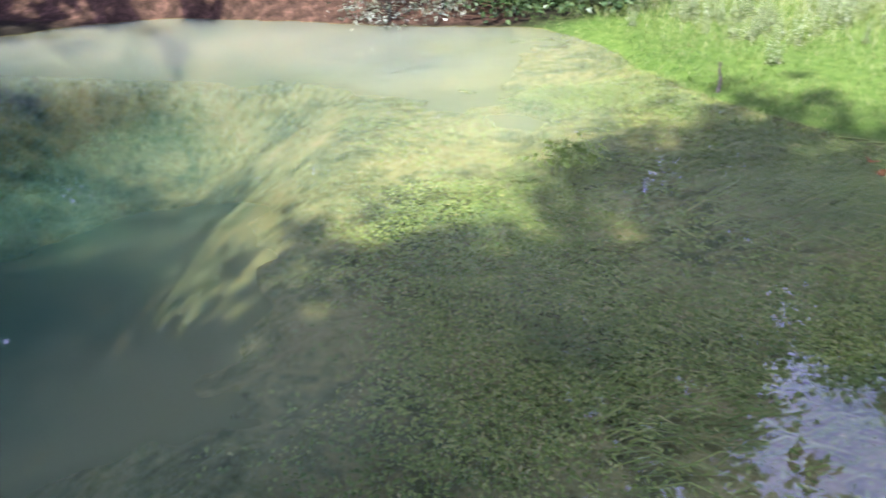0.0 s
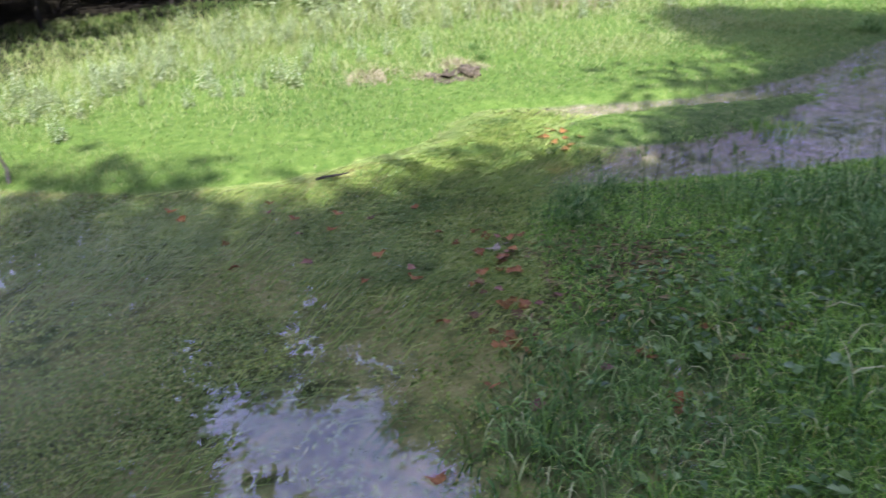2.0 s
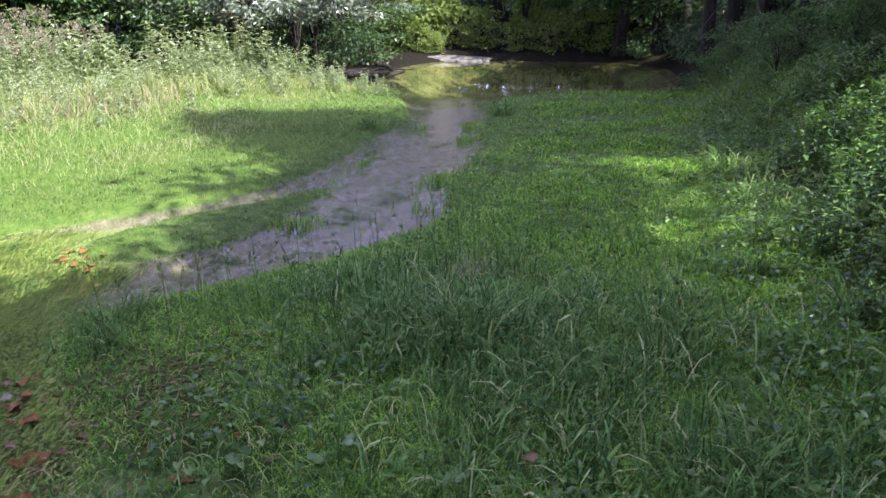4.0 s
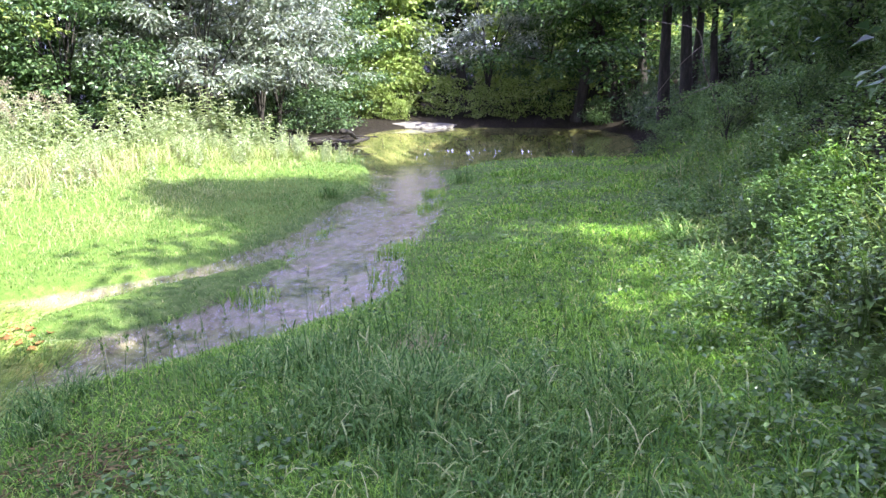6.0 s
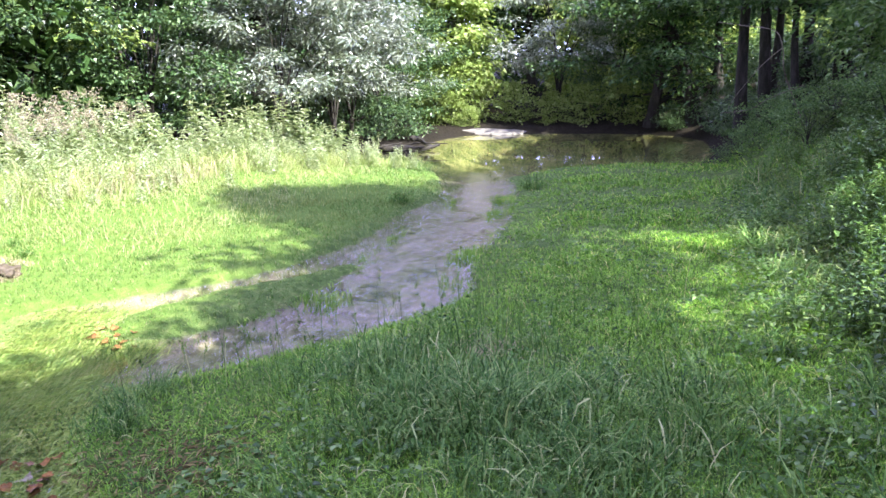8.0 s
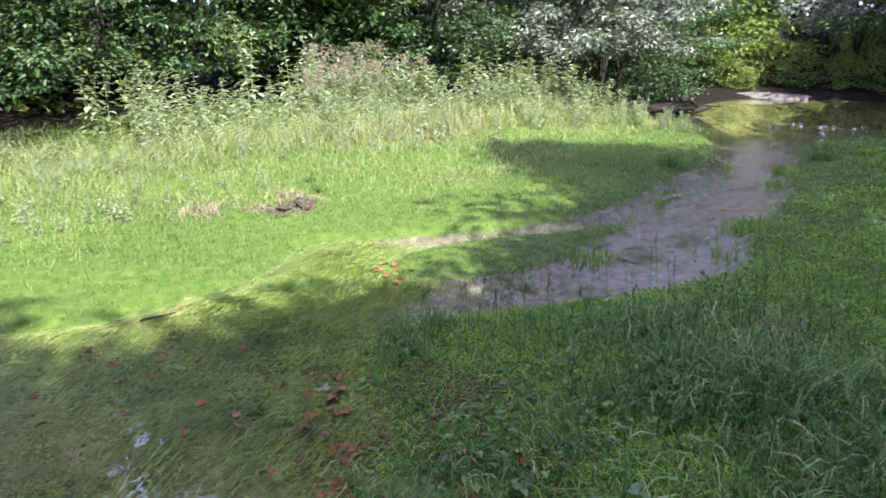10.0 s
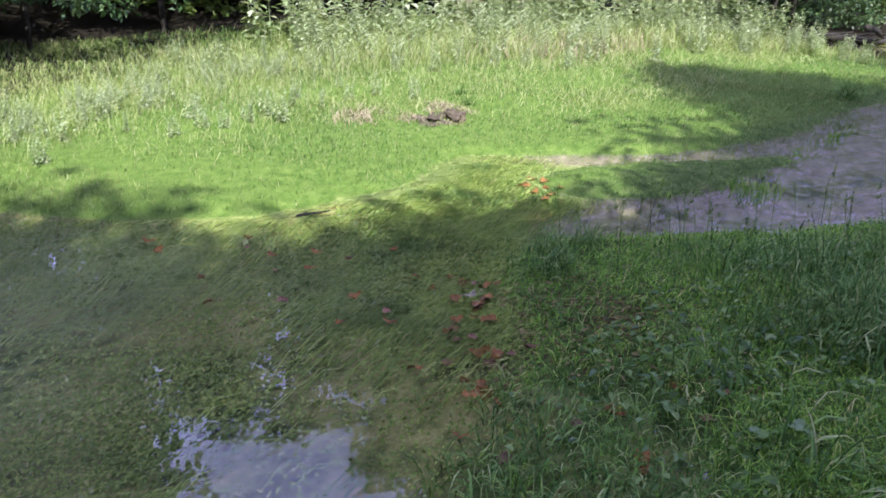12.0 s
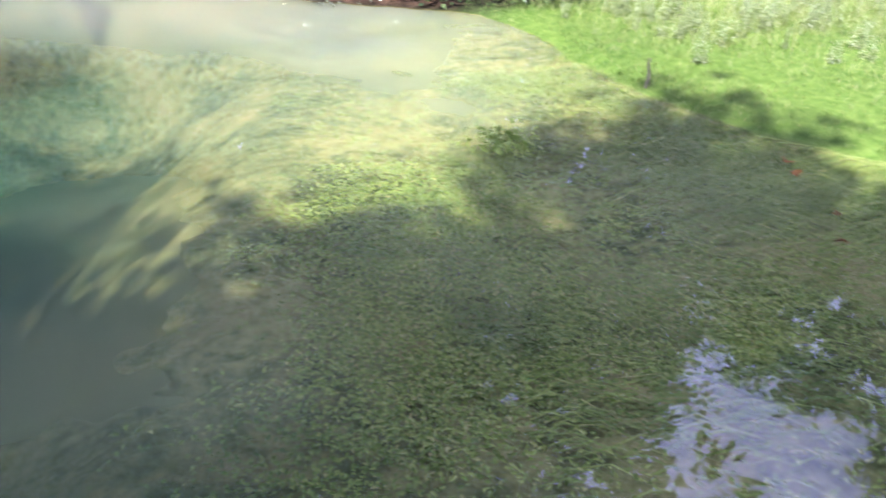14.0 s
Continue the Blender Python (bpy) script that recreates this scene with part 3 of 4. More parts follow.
def weed(name, label, category, mat, height, rng, pairs=9, leaf=0.09, top=None, slim=0.4, stems=5):
    """Upright herbs from one root: stems, leaves in pairs, perhaps seed heads."""
    root = tagged(new(name), label, category)
    foliage, heads = Cloth(), Cloth()
    for k in range(stems):
        tall_by, foot = height * rng.uniform(0.65, 1.1), rng.normal(0, 0.09, 2)
        tip = foot + rng.normal(0, 0.14, 2) * tall_by
        s = np.linspace(0, 1, 6)
        path = np.stack([foot[0] + (tip[0] - foot[0]) * s ** 2, foot[1] + (tip[1] - foot[1]) * s ** 2, s * tall_by - 0.04 * (s == 0)], 1)
        stalk = Cloth()
        stalk.add(*tube(path, np.linspace(0.006, 0.002, 6), 4))
        part("stem", stalk.mesh("stem", mat, True), root)
        u = np.repeat(np.linspace(0.12, 1.0, pairs), 2)
        a = np.repeat(np.arange(pairs) * 1.6, 2) + np.tile([0, np.pi], pairs) + rng.normal(0, 0.3, 2 * pairs)
        pos = np.stack([np.interp(u, s, path[:, c]) for c in range(3)], 1)
        way = np.stack([np.cos(a), np.sin(a), rng.uniform(-0.5, 0.5, len(a))], 1)
        size = leaf * (1.15 - 0.6 * u) * rng.uniform(0.8, 1.3, len(a))
        foliage.add(*small_leaves(pos, way, np.array([[0, 0, 1.0]]) + 0 * way, size, size * slim))
        if top:
            n = 40
            at = path[-1] + np.stack([rng.normal(0, 0.05, n), rng.normal(0, 0.05, n), rng.uniform(-0.06, 0.16, n)], 1)
            heads.add(*small_leaves(at, rng.normal(0, 1, (n, 3)) + np.array([0, 0, 1.0]), rng.normal(0, 1, (n, 3)), 0.06, 0.025))
    tagged(part("foliage", foliage.mesh("foliage", mat), root), kind="stuff")
    if top:
        tagged(part("seed_head", heads.mesh("seed_head", top), root), kind="stuff")
    return root


def tuft(name, label, mat, count, height, width, rng, radius=0.12, lean=(0.2, 0.9)):
    root = tagged(new(name), label, "grass")
    p = np.column_stack([rng.normal(0, radius, (count, 2)), np.full(count, -0.02)])
    c = Cloth()
    c.add(*arched(p, 1.25 * height * rng.uniform(0.5, 1.15, count), width, rng.uniform(*lean, count), rng))
    tagged(part("leaf_tuft", c.mesh("leaf_tuft", mat), root), kind="stuff")
    return root


def on_land(x, y, turn=0.0, size=1.0, sink=0.0):
    return pose(x, y, float(land(x, y)) - sink, 0, 0, turn) @ Matrix.Scale(size, 4)


def plant_all(makers, places, group, sink=0.0):
    """Copies of the made plants at (x, y, turn, size); the first ones are set in place themselves."""
    for k, (x, y, turn, size) in enumerate(places):
        src, m = makers[k % len(makers)], on_land(x, y, turn, size, sink)
        if k < len(makers):
            src["group"] = group
            src.matrix_basis = m
        else:
            ob = copy_thing(src, Matrix())
            ob.matrix_basis = m


def stuff(name, label, category, cloth, mat):
    return tagged(new(name, cloth.mesh(name, mat)), label, category, kind="stuff")


# ---- woods round the clearing ----
rng = np.random.default_rng(11)
HAZEL_LABEL = "leafy green hazel thicket at the edge of the meadow"
hazels = [shrub("hazel_bush", HAZEL_LABEL, "shrub", HAZEL, 3.8, 4.8, rng, 0.12, 95, 92, 0.16, 0.55, 0.68) for _ in range(3)]
# those near y -2.7 and y -5 are unseen, added to block light
plant_all(hazels, [(2.4, 10.7, 20, 0.85), (4.5, 11.5, 140, 0.95), (6.9, 12.3, 250, 1.0), (9.4, 12.9, 60, 1.0), (11.8, 13.2, 200, 1.0), (0.2, 11.3, 310, 0.85), (-2.6, 12.0, 80, 0.9),
                   (-5.4, 11.6, 170, 0.95), (-8.0, 9.5, 30, 1.0), (14.4, 12.0, 330, 1.1), (16.6, 10.6, 20, 1.0), (1.3, -2.7, 150, 0.6), (2.8, -2.75, 290, 0.62), (33.6, 0.6, 50, 1.0), (36.5, 8.5, 190, 1.3), (31.5, 9.0, 100, 1.2), (27.5, 8.8, 250, 1.1),
                   (46.0, -12.0, 10, 1.5), (44.0, -15.0, 120, 1.5), (22.5, 12.5, 80, 1.3), (41.0, 7.4, 20, 1.5), (42.5, 4.6, 110, 1.6), (-6.2, 13.2, 200, 1.6), (-2.9, 13.9, 90, 1.5), (9.2, -5.3, 40, 1.1), (10.9, -5.4, 100, 1.1), (46.0, 0.5, 30, 1.7), (46.0, -4.5, 200, 1.7), (9.7, -4.5, 300, 0.8)], "thicket round the clearing", 0.05)
willows = [shrub("grey_willow", "silvery grey willow bush hanging over the stream", "shrub", WILLOW, 4.4, 4.8, rng, 0.15, 95, 120, 0.33, 0.36, 0.62) for _ in range(2)]
plant_all(willows, [(18.4, 8.2, 0, 1.0), (20.8, 7.8, 140, 1.0), (33.5, 3.0, 200, 1.25), (23.2, 8.2, 60, 1.0)], "willows by the stream", 0.05)
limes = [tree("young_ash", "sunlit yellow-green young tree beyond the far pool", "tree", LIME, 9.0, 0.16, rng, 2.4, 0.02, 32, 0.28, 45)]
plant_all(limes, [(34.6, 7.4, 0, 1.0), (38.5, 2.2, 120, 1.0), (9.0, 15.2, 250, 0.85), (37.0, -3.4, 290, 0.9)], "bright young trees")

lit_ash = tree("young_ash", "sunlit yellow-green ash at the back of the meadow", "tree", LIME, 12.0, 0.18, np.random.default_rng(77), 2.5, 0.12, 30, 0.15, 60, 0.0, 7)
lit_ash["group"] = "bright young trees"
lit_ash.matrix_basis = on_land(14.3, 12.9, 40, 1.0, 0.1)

rng = np.random.default_rng(21)
beeches = [tree("beech_tree", "tall dark-trunked beech tree in the wood", "tree", BEECH, 14.5, 0.26, rng, 3.5, 0.22, 22, 0.38, 25),
           tree("beech_tree", "tall dark-trunked beech tree in the wood", "tree", BEECH, 15.5, 0.30, rng, 3.8, 0.2, 24, 0.38, 25),
           tree("beech_tree", "tall dark-trunked beech tree in the wood", "tree", BEECH, 13.0, 0.20, rng, 3.2, 0.25, 20, 0.38, 25)]
# behind the thicket, then on the wooded slope, then beyond the far pool;
# the slope ones are out of view, set for the shade they cast
plant_all(beeches, [(-1.0, 16.5, 0, 1.5), (2.2, 16.0, 100, 1.4), (-5.0, 15.5, 200, 1.5), (-9.5, 12.5, 40, 1.5), (19.5, 15.0, 130, 1.4), (19.0, 13.0, 220, 1.4), (24.0, 11.5, 310, 1.4),
                    (5.0, 19.5, 160, 0.8), (5.3, 15.7, 220, 0.93), (1.2, 18.2, 30, 1.1), (-8.2, 16.8, 120, 1.0), (-4.2, 17.2, 260, 1.0), (-12.0, 6.0, 10, 1.4), (-12.5, 1.0, 280, 1.2), (29.5, 13.0, 60, 1.0), 
                    (39.0, -9.0, 180, 1.0), (36.0, 14.0, 140, 1.0),
                    (-14.5, -4.5, 210, 0.5), (-11.6, -5.0, 50, 0.70), (-10.0, -5.2, 20, 0.78), (-9.0, -5.6, 80, 0.74), (-7.4, -5.8, 10, 0.58), (-4.7, -5.8, 150, 0.73), (-4.0, -5.4, 260, 0.715), (-2.3, -5.6, 110, 0.60), (42.0, -4.0, 350, 0.6), (-4.6, -7.5, 200, 0.84), (-3.0, -7.7, 300, 0.765), 
                    (44.0, 1.0, 90, 1.1), (8.8, -6.4, 200, 0.52), (12.4, -6.4, 30, 0.5), (-6.3, -9.6, 20, 0.79), (9.0, -11.5, 220, 1.0), (-14.0, -9.0, 320, 0.95),
                    (12.0, -10.0, 140, 1.0), (15.4, -9.0, 75, 0.9), (18.6, -9.6, 200, 1.0), (22.0, -9.0, 300, 0.9), (28.0, 20.0, 0, 1.5), (34.0, 19.0, 50, 1.5), (25.0, 17.0, 90, 1.5), (22.0, 17.5, 20, 1.5),
                    (-5.6, 18.5, 10, 1.4), (-9.5, 16.5, 70, 1.4), (-1.0, 19.5, 190, 1.3), (-11.5, 9.0, 300, 1.3), (-3.0, 13.8, 130, 1.4), (-7.5, 13.0, 250, 1.5), (0.6, 13.6, 310, 1.3), (7.5, 17.5, 60, 0.78), (10.5, 18.0, 130, 0.80), (13.5, 18.0, 200, 0.84), (16.6, 17.0, 290, 0.95), (46.0, 6.0, 30, 1.2), (45.0, -9.0, 140, 1.2), (43.0, 11.0, 230, 1.2), (48.0, -3.0, 320, 1.3), (40.0, 5.0, 60, 0.9), (-6.5, 14.5, 200, 1.5), (-8.6, 11.2, 130, 1.4), (-2.0, 17.0, 20, 1.5), (24.6, 13.4, 60, 0.7), (27.6, 15.2, 180, 0.9)], "woodland trees", 0.1)

# unseen tree, added to shade the bank and part of the meadow
crowned = tree("tall_beech", "tall bare-stemmed beech with a high crown, added out of view for shade", "tree", BEECH, 13.5, 0.22, rng, 3.4, 0.58, 18, 0.30, 60)
crowned["group"] = "tall beeches on the slope"
crowned.matrix_basis = on_land(4.6, -7.6, 30, 1.0, 0.1)
# crowns above the view, added to block sun and sky from bank and slope
crowned = tree("high_beech", "slim beech with a high flat crown, added for its shade", "tree", BEECH, 7.6, 0.13, rng, 2.1, 0.57, 22, 0.17, 44)
crowned["group"] = "slim beeches on the slope"
for k, (x, y, turn, size) in enumerate([(-0.6, -5.8, 80, 1.06), (1.0, -5.8, 150, 0.9), (2.7, -5.5, 260, 0.95), (4.2, -5.4, 330, 0.95), (8.2, -5.8, 100, 0.8), (0.8, -3.4, 210, 0.84), (2.8, -3.5, 15, 0.84), (7.7, -7.7, 200, 1.2), (9.3, -7.6, 310, 1.15), (10.4, -5.0, 70, 1.0), (12.8, -4.6, 200, 1.1), (15.6, -4.8, 310, 1.1), (18.4, -4.4, 40, 1.1), (21.6, -4.2, 160, 1.1)]):
    (crowned if k == 0 else copy_thing(crowned, Matrix())).matrix_basis = on_land(x, y, turn, size, 0.1)

rng = np.random.default_rng(31)
ALDER_LABEL = "dark leaning alder on the shaded bank of the far pool"
alders = [tree("alder_tree", ALDER_LABEL, "tree", BEECH, 7.0, 0.24, rng, 4.2, 0.16, 26, 0.19, 48, -1.0, 8),
          tree("alder_tree", ALDER_LABEL, "tree", BEECH, 7.0, 0.30, rng, 3.0, 0.3, 16, 0.22, 48, 2.4),
          tree("alder_tree", ALDER_LABEL, "tree", BEECH, 7.6, 0.17, rng, 2.8, 0.46, 16, 0.22, 48, 0.4)]
for k, (x, y, turn, size) in enumerate([(31.4, -0.7, 60, 1.0), (30.2, -2.35, 100, 1.0), (29.4, -3.0, 80, 1.0), (31.2, -2.9, 10, 1.0), (20.9, -2.75, 200, 1.0), (18.3, -2.94, 60, 0.9), (16.72, -3.28, 140, 0.55), (15.04, -3.97, 20, 0.9), (23.4, -3.6, 300, 0.9), (21.2, -5.2, 180, 0.9), (19.0, -5.6, 240, 0.8), (23.0, -7.0, 330, 1.1), (17.4, -6.2, 110, 0.9), (20.0, -7.6, 290, 1.0)]):
    src = alders[min(k, 2)]
    if k < 3:
        src["group"] = "alders over the far pool"
    (src if k < 3 else copy_thing(src, Matrix())).matrix_basis = on_land(x, y, turn, size, 0.1)
# brighter leaf colour gives these bushes their sunlit look
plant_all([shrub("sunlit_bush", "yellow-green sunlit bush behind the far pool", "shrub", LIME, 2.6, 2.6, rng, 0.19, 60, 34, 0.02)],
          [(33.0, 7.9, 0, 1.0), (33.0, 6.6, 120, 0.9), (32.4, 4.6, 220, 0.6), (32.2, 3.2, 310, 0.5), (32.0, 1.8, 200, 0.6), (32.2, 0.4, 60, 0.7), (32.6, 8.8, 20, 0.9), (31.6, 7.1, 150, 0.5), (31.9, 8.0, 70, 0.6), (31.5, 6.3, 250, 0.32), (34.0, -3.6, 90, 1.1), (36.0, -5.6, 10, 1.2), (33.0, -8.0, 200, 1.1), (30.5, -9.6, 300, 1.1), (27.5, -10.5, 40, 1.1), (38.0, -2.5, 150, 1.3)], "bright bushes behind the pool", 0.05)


# leafy depth of the wood, too far to tell tree from tree
c = Cloth()
n = 38000
a = rng.uniform(radians(-28), radians(128), n)
r = rng.uniform(0, 1, n) ** 0.7 * 9 + np.where(a > radians(35), 17.5, np.interp(a, [radians(-28), radians(-8), radians(12), radians(35)], [27, 42, 42, 24]))
top = 5.5 + 2.0 * np.sin(a * 9) + 2.5 * np.sin(a * 23 + 1)
p = np.stack([r * np.cos(a), r * np.sin(a), rng.uniform(0, 1, n) ** 0.8 * np.maximum(top, 3.5)], 1)
p[:, 2] += land(p[:, 0], p[:, 1])
c.add(*small_leaves(p, rng.normal(0, 1, (n, 3)) - np.array([0, 0, 0.3]), np.array([0, 0, 1.0]) + rng.normal(0, 0.5, (n, 3)), rng.uniform(0.3, 0.7, n), rng.uniform(0.2, 0.4, n)))
stuff("far_woods", "dense green depth of the surrounding wood", "woods", c, BEECH)
# a lighter second cloud of leaves; its sunlight is in the leaf colour
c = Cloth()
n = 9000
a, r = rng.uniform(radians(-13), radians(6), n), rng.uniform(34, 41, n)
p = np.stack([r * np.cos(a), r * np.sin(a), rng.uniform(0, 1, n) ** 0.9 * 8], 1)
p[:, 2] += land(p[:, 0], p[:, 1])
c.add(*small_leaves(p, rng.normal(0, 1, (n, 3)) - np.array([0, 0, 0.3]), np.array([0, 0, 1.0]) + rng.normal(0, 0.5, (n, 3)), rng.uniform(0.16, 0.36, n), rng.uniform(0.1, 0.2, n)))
stuff("sunlit_woods", "yellow-green leaves coloured to look sunlit behind the dark trunks", "woods", c, LIME)

# ---- undergrowth on the slope ----
brambles = [shrub("bramble_bush", "dark green bramble and elder undergrowth on the slope", "shrub", HERB, 2.4, 1.6, rng, 0.08, 75, 40, 0.03, 0.6, 1.0, leaves) for _ in range(2)]
plant_all(brambles, [(10.3, -3.1, 0, 0.4), (5.2, -3.6, 80, 0.26), (9.2, -3.9, 200, 0.4), (10.8, -3.5, 120, 0.36), (12.8, -3.1, 300, 0.42), (14.6, -2.9, 40, 0.42), (16.4, -2.6, 10, 0.4),
                     (18.4, -2.4, 170, 0.4), (3.4, -4.4, 60, 0.4), (12.4, -2.7, 260, 0.5), (15.6, -2.7, 330, 0.5), (11.8, -3.6, 190, 0.6), (9.4, -4.8, 90, 0.6)], "undergrowth on the slope", 0.05)

elders = [shrub("elder_bush", "leafy elder bush with broad leaves on the slope", "shrub", HERB, 1.9, 1.7, rng, 0.10, 70, 55, 0.08, 0.5, 1.1, leaves) for _ in range(2)]
plant_all(elders, [(11.6, -4.0, 0, 1.1), (13.4, -4.0, 130, 1.2), (9.8, -4.3, 240, 0.9), (8.2, -4.4, 40, 0.6)], "elder bushes on the slope", 0.05)
slope_herbs = [weed("balsam", "leafy upright herb at the foot of the slope", "weed", HERB, rng.uniform(0.4, 0.5), rng, 10, 0.075, None, 0.5, 7) for _ in range(3)]
plant_all(slope_herbs, [(4.7 + 0.15 * k + rng.normal(0, 0.25), -1.95 - 0.02 * k + rng.normal(0, 0.28), rng.uniform(0, 360), rng.uniform(0.7, 1.25)) for k in range(34)], "herbs at the foot of the slope", 0.02)

# the far bank of the pond: low overhanging bushes and a dry twiggy one
plant_all([shrub("bank_bush", "dark low bush at the wood's edge", "shrub", HAZEL, 1.8, 1.1, rng, 0.10, 45, 50, 0.1)],
          [(-5.2, 9.6, 0, 0.8), (-4.2, 10.3, 90, 0.9), (-2.6, 10.4, 200, 0.9), (-1.2, 9.9, 40, 0.8), (0.5, 9.5, 130, 0.8), (1.6, 9.3, 300, 0.7), (17.6, 8.8, 20, 0.7), (21.6, 9.4, 140, 1.0), (12.6, -5.4, 60, 1.1), (10.8, -5.2, 200, 1.1), (14.6, -5.6, 310, 1.2), (20.6, 9.6, 0, 1.2), (22.4, 9.2, 60, 1.3), (24.4, 8.8, 180, 1.3), (26.0, 7.6, 250, 1.0), (17.0, -4.8, 20, 1.0), (22.4, -3.0, 90, 0.9), (25.2, -3.2, 170, 1.0), (27.8, -3.0, 260, 1.0), (30.4, -1.6, 30, 0.8), (24.0, -4.6, 10, 1.3), (27.0, -5.0, 100, 1.4), (21.0, -4.4, 220, 1.2), (30.0, -4.8, 300, 1.5), (33.5, -5.2, 20, 1.4)], "low bushes at the wood's edge", 0.05)
plant_all([shrub("dry_bush", "pale dry twiggy bush at the pond's far edge", "shrub", WILLOW, 1.2, 0.7, rng, 0.06, 26, 34, 0.05, 0.4)], [(-0.7, 8.85, 0, 0.9), (-0.1, 9.1, 120, 0.8)], "dry bushes on the pond bank", 0.05)

# ---- weeds at the back of the meadow ----
nettles = [weed("nettle", "pale green upright nettles at the sunny meadow edge", "weed", NETTLE, rng.uniform(0.75, 0.95), rng, 15, 0.13, None, 0.42) for _ in range(4)]
tall = [weed("hemp_agrimony", "tall weed with dusty pink seed heads", "weed", NETTLE, rng.uniform(1.5, 1.8), rng, 18, 0.13, SEEDS) for _ in range(2)]


def edge_line(u):
    """The front of the weeds, from the pond's corner round to the far pool."""
    at = [0, 0.12, 0.3, 0.45, 0.6, 0.75, 0.9, 1]
    return np.interp(u, at, [1.6, 3.2, 6.0, 8.0, 11.0, 14.0, 16.3, 17.5]), np.interp(u, at, [8.8, 7.8, 9.4, 8.9, 8.6, 8.2, 6.6, 5.2])


edge = []
for k in range(320):
    u = rng.random() ** 0.8
    x, y = edge_line(u)
    back = rng.normal(0.45, 0.85) if u > 0.42 else rng.normal(0.0, 0.35)
    edge.append((x, y + back, rng.uniform(0, 360), (0.45 + 0.38 * max(back, 0)) * rng.uniform(0.75, 1.3) * (1.25 if u > 0.78 else 0.62 if u < 0.42 else 1.0 if u < 0.56 else 1.4)))
for k in range(34):
    edge.append((rng.uniform(2.6, 7.0), rng.uniform(6.4, 8.6), rng.uniform(0, 360), rng.uniform(0.2, 0.42)))
plant_all(nettles, edge, "nettles along the thicket", 0.02)
plant_all(tall, [(rng.uniform(10.6, 14.8), 8.9 + abs(rng.normal(0, 0.8)), rng.uniform(0, 360), rng.uniform(0.55, 0.9)) for _ in range(20)], "pink weeds at the meadow edge", 0.02)

# ---- grass ----
def far_side(x, y):
    return np.where(x < 5, y > 3.4, y > 2.75 - 0.05 * (x - 5)) | (fence_off(ISLET, x, y) < 0)


def meadow_keep(x, y):
    d = shore(x, y)
    return step(d + 0.45 * ripple(x, y, 3.5, 51), -0.55, 0.12) * far_side(x, y) * (0.35 + 0.65 * step(ripple(x, y, 2.2, 21), -0.3, 0.2)) * np.clip(1.3 - np.hypot(x, y) / 22, 0.15, 1)


def bank_keep(x, y):
    d = shore(x, y)
    bare = np.maximum(np.exp(-((x - 5.38) ** 2 + (y - 0.44) ** 2) / 0.03), 0.45 * np.exp(-((x - 3.5) / 0.25) ** 2 - ((y - 1.65) / 0.2) ** 2))
    boggy = step(0.62 - np.hypot((x - 2.4) * 0.8, y - 1.15), -0.1, 0.2)
    return (1 - 0.5 * boggy) * (d > 0.0) * ~far_side(x, y) * (0.45 + 0.55 * step(ripple(x, y, 3.0, 22), -0.3, 0.2)) * (1 - bare) * np.clip(1.25 - np.hypot(x, y) / 14, 0.12, 1)


rng = np.random.default_rng(5)
c = Cloth()
p = spots(98000, (0.8, 2.4, 20, 12), meadow_keep, rng)
p[:, 2] = np.maximum(p[:, 2], -0.02)
reach = np.hypot(p[:, 0], p[:, 1])
lush = 0.7 + 0.5 * step(ripple(p[:, 0], p[:, 1], 1.6, 9), -0.4, 0.4) + 2.8 * step(p[:, 1] - 0.25 * p[:, 0], 5.6, 8.0) * step(p[:, 0], 4, 8)
lush = np.where(fence_off(ISLET, p[:, 0], p[:, 1]) < 0, 0.55, lush)
c.add(*blades(p, 0.05 * lush * rng.uniform(0.5, 1.4, len(p)), 0.0025 + 0.0004 * reach, rng.uniform(0.3, 1.4, len(p)), rng))
stuff("meadow_grass", "bright sunlit meadow grass across the water", "grass", c, MEADOW)
c = Cloth()
p = spots(26000, (1.5, 4.0, 20, 12), lambda x, y: meadow_keep(x, y) * step(shore(x, y) + 0.9 * ripple(x, y, 1.3, 71), 0.9, 2.2), rng)
reach = np.hypot(p[:, 0], p[:, 1])
c.add(*blades(p, rng.uniform(0.05, 0.17, len(p)), 0.002 + 0.0004 * reach, rng.uniform(0.6, 1.8, len(p)), rng))
stuff("seeding_grass", "pale seeding grass over the higher meadow", "grass", c, PALE_GRASS)
c = Cloth()
tufts = spots(9800, (-2.5, -3.0, 20, 3), bank_keep, rng)
reach = np.hypot(tufts[:, 0], tufts[:, 1])
lush = (0.55 + 0.75 * step(ripple(tufts[:, 0], tufts[:, 1], 2.4, 10), -0.3, 0.4)) * rng.uniform(0.6, 1.4, len(tufts)) * (0.42 + 0.58 * step(shore(tufts[:, 0], tufts[:, 1]), 0.1, 1.1))
k = np.repeat(np.arange(len(tufts)), 12)
off = rng.normal(0, 1, (len(k), 2)) * (0.026 + 0.005 * reach[k])[:, None]
p = np.column_stack([tufts[k, :2] + off, tufts[k, 2] - 0.01])
c.add(*blades(p, 0.085 * lush[k] * rng.uniform(0.3, 1.3, len(k)), 0.003 + 0.0007 * reach[k], rng.uniform(0.5, 2.0, len(k)), rng, 0.5, np.arctan2(off[:, 1], off[:, 0]) + rng.normal(0, 0.8, len(k))))
stuff("bank_grass", "shaded green grass on the near bank", "grass", c, TURF)

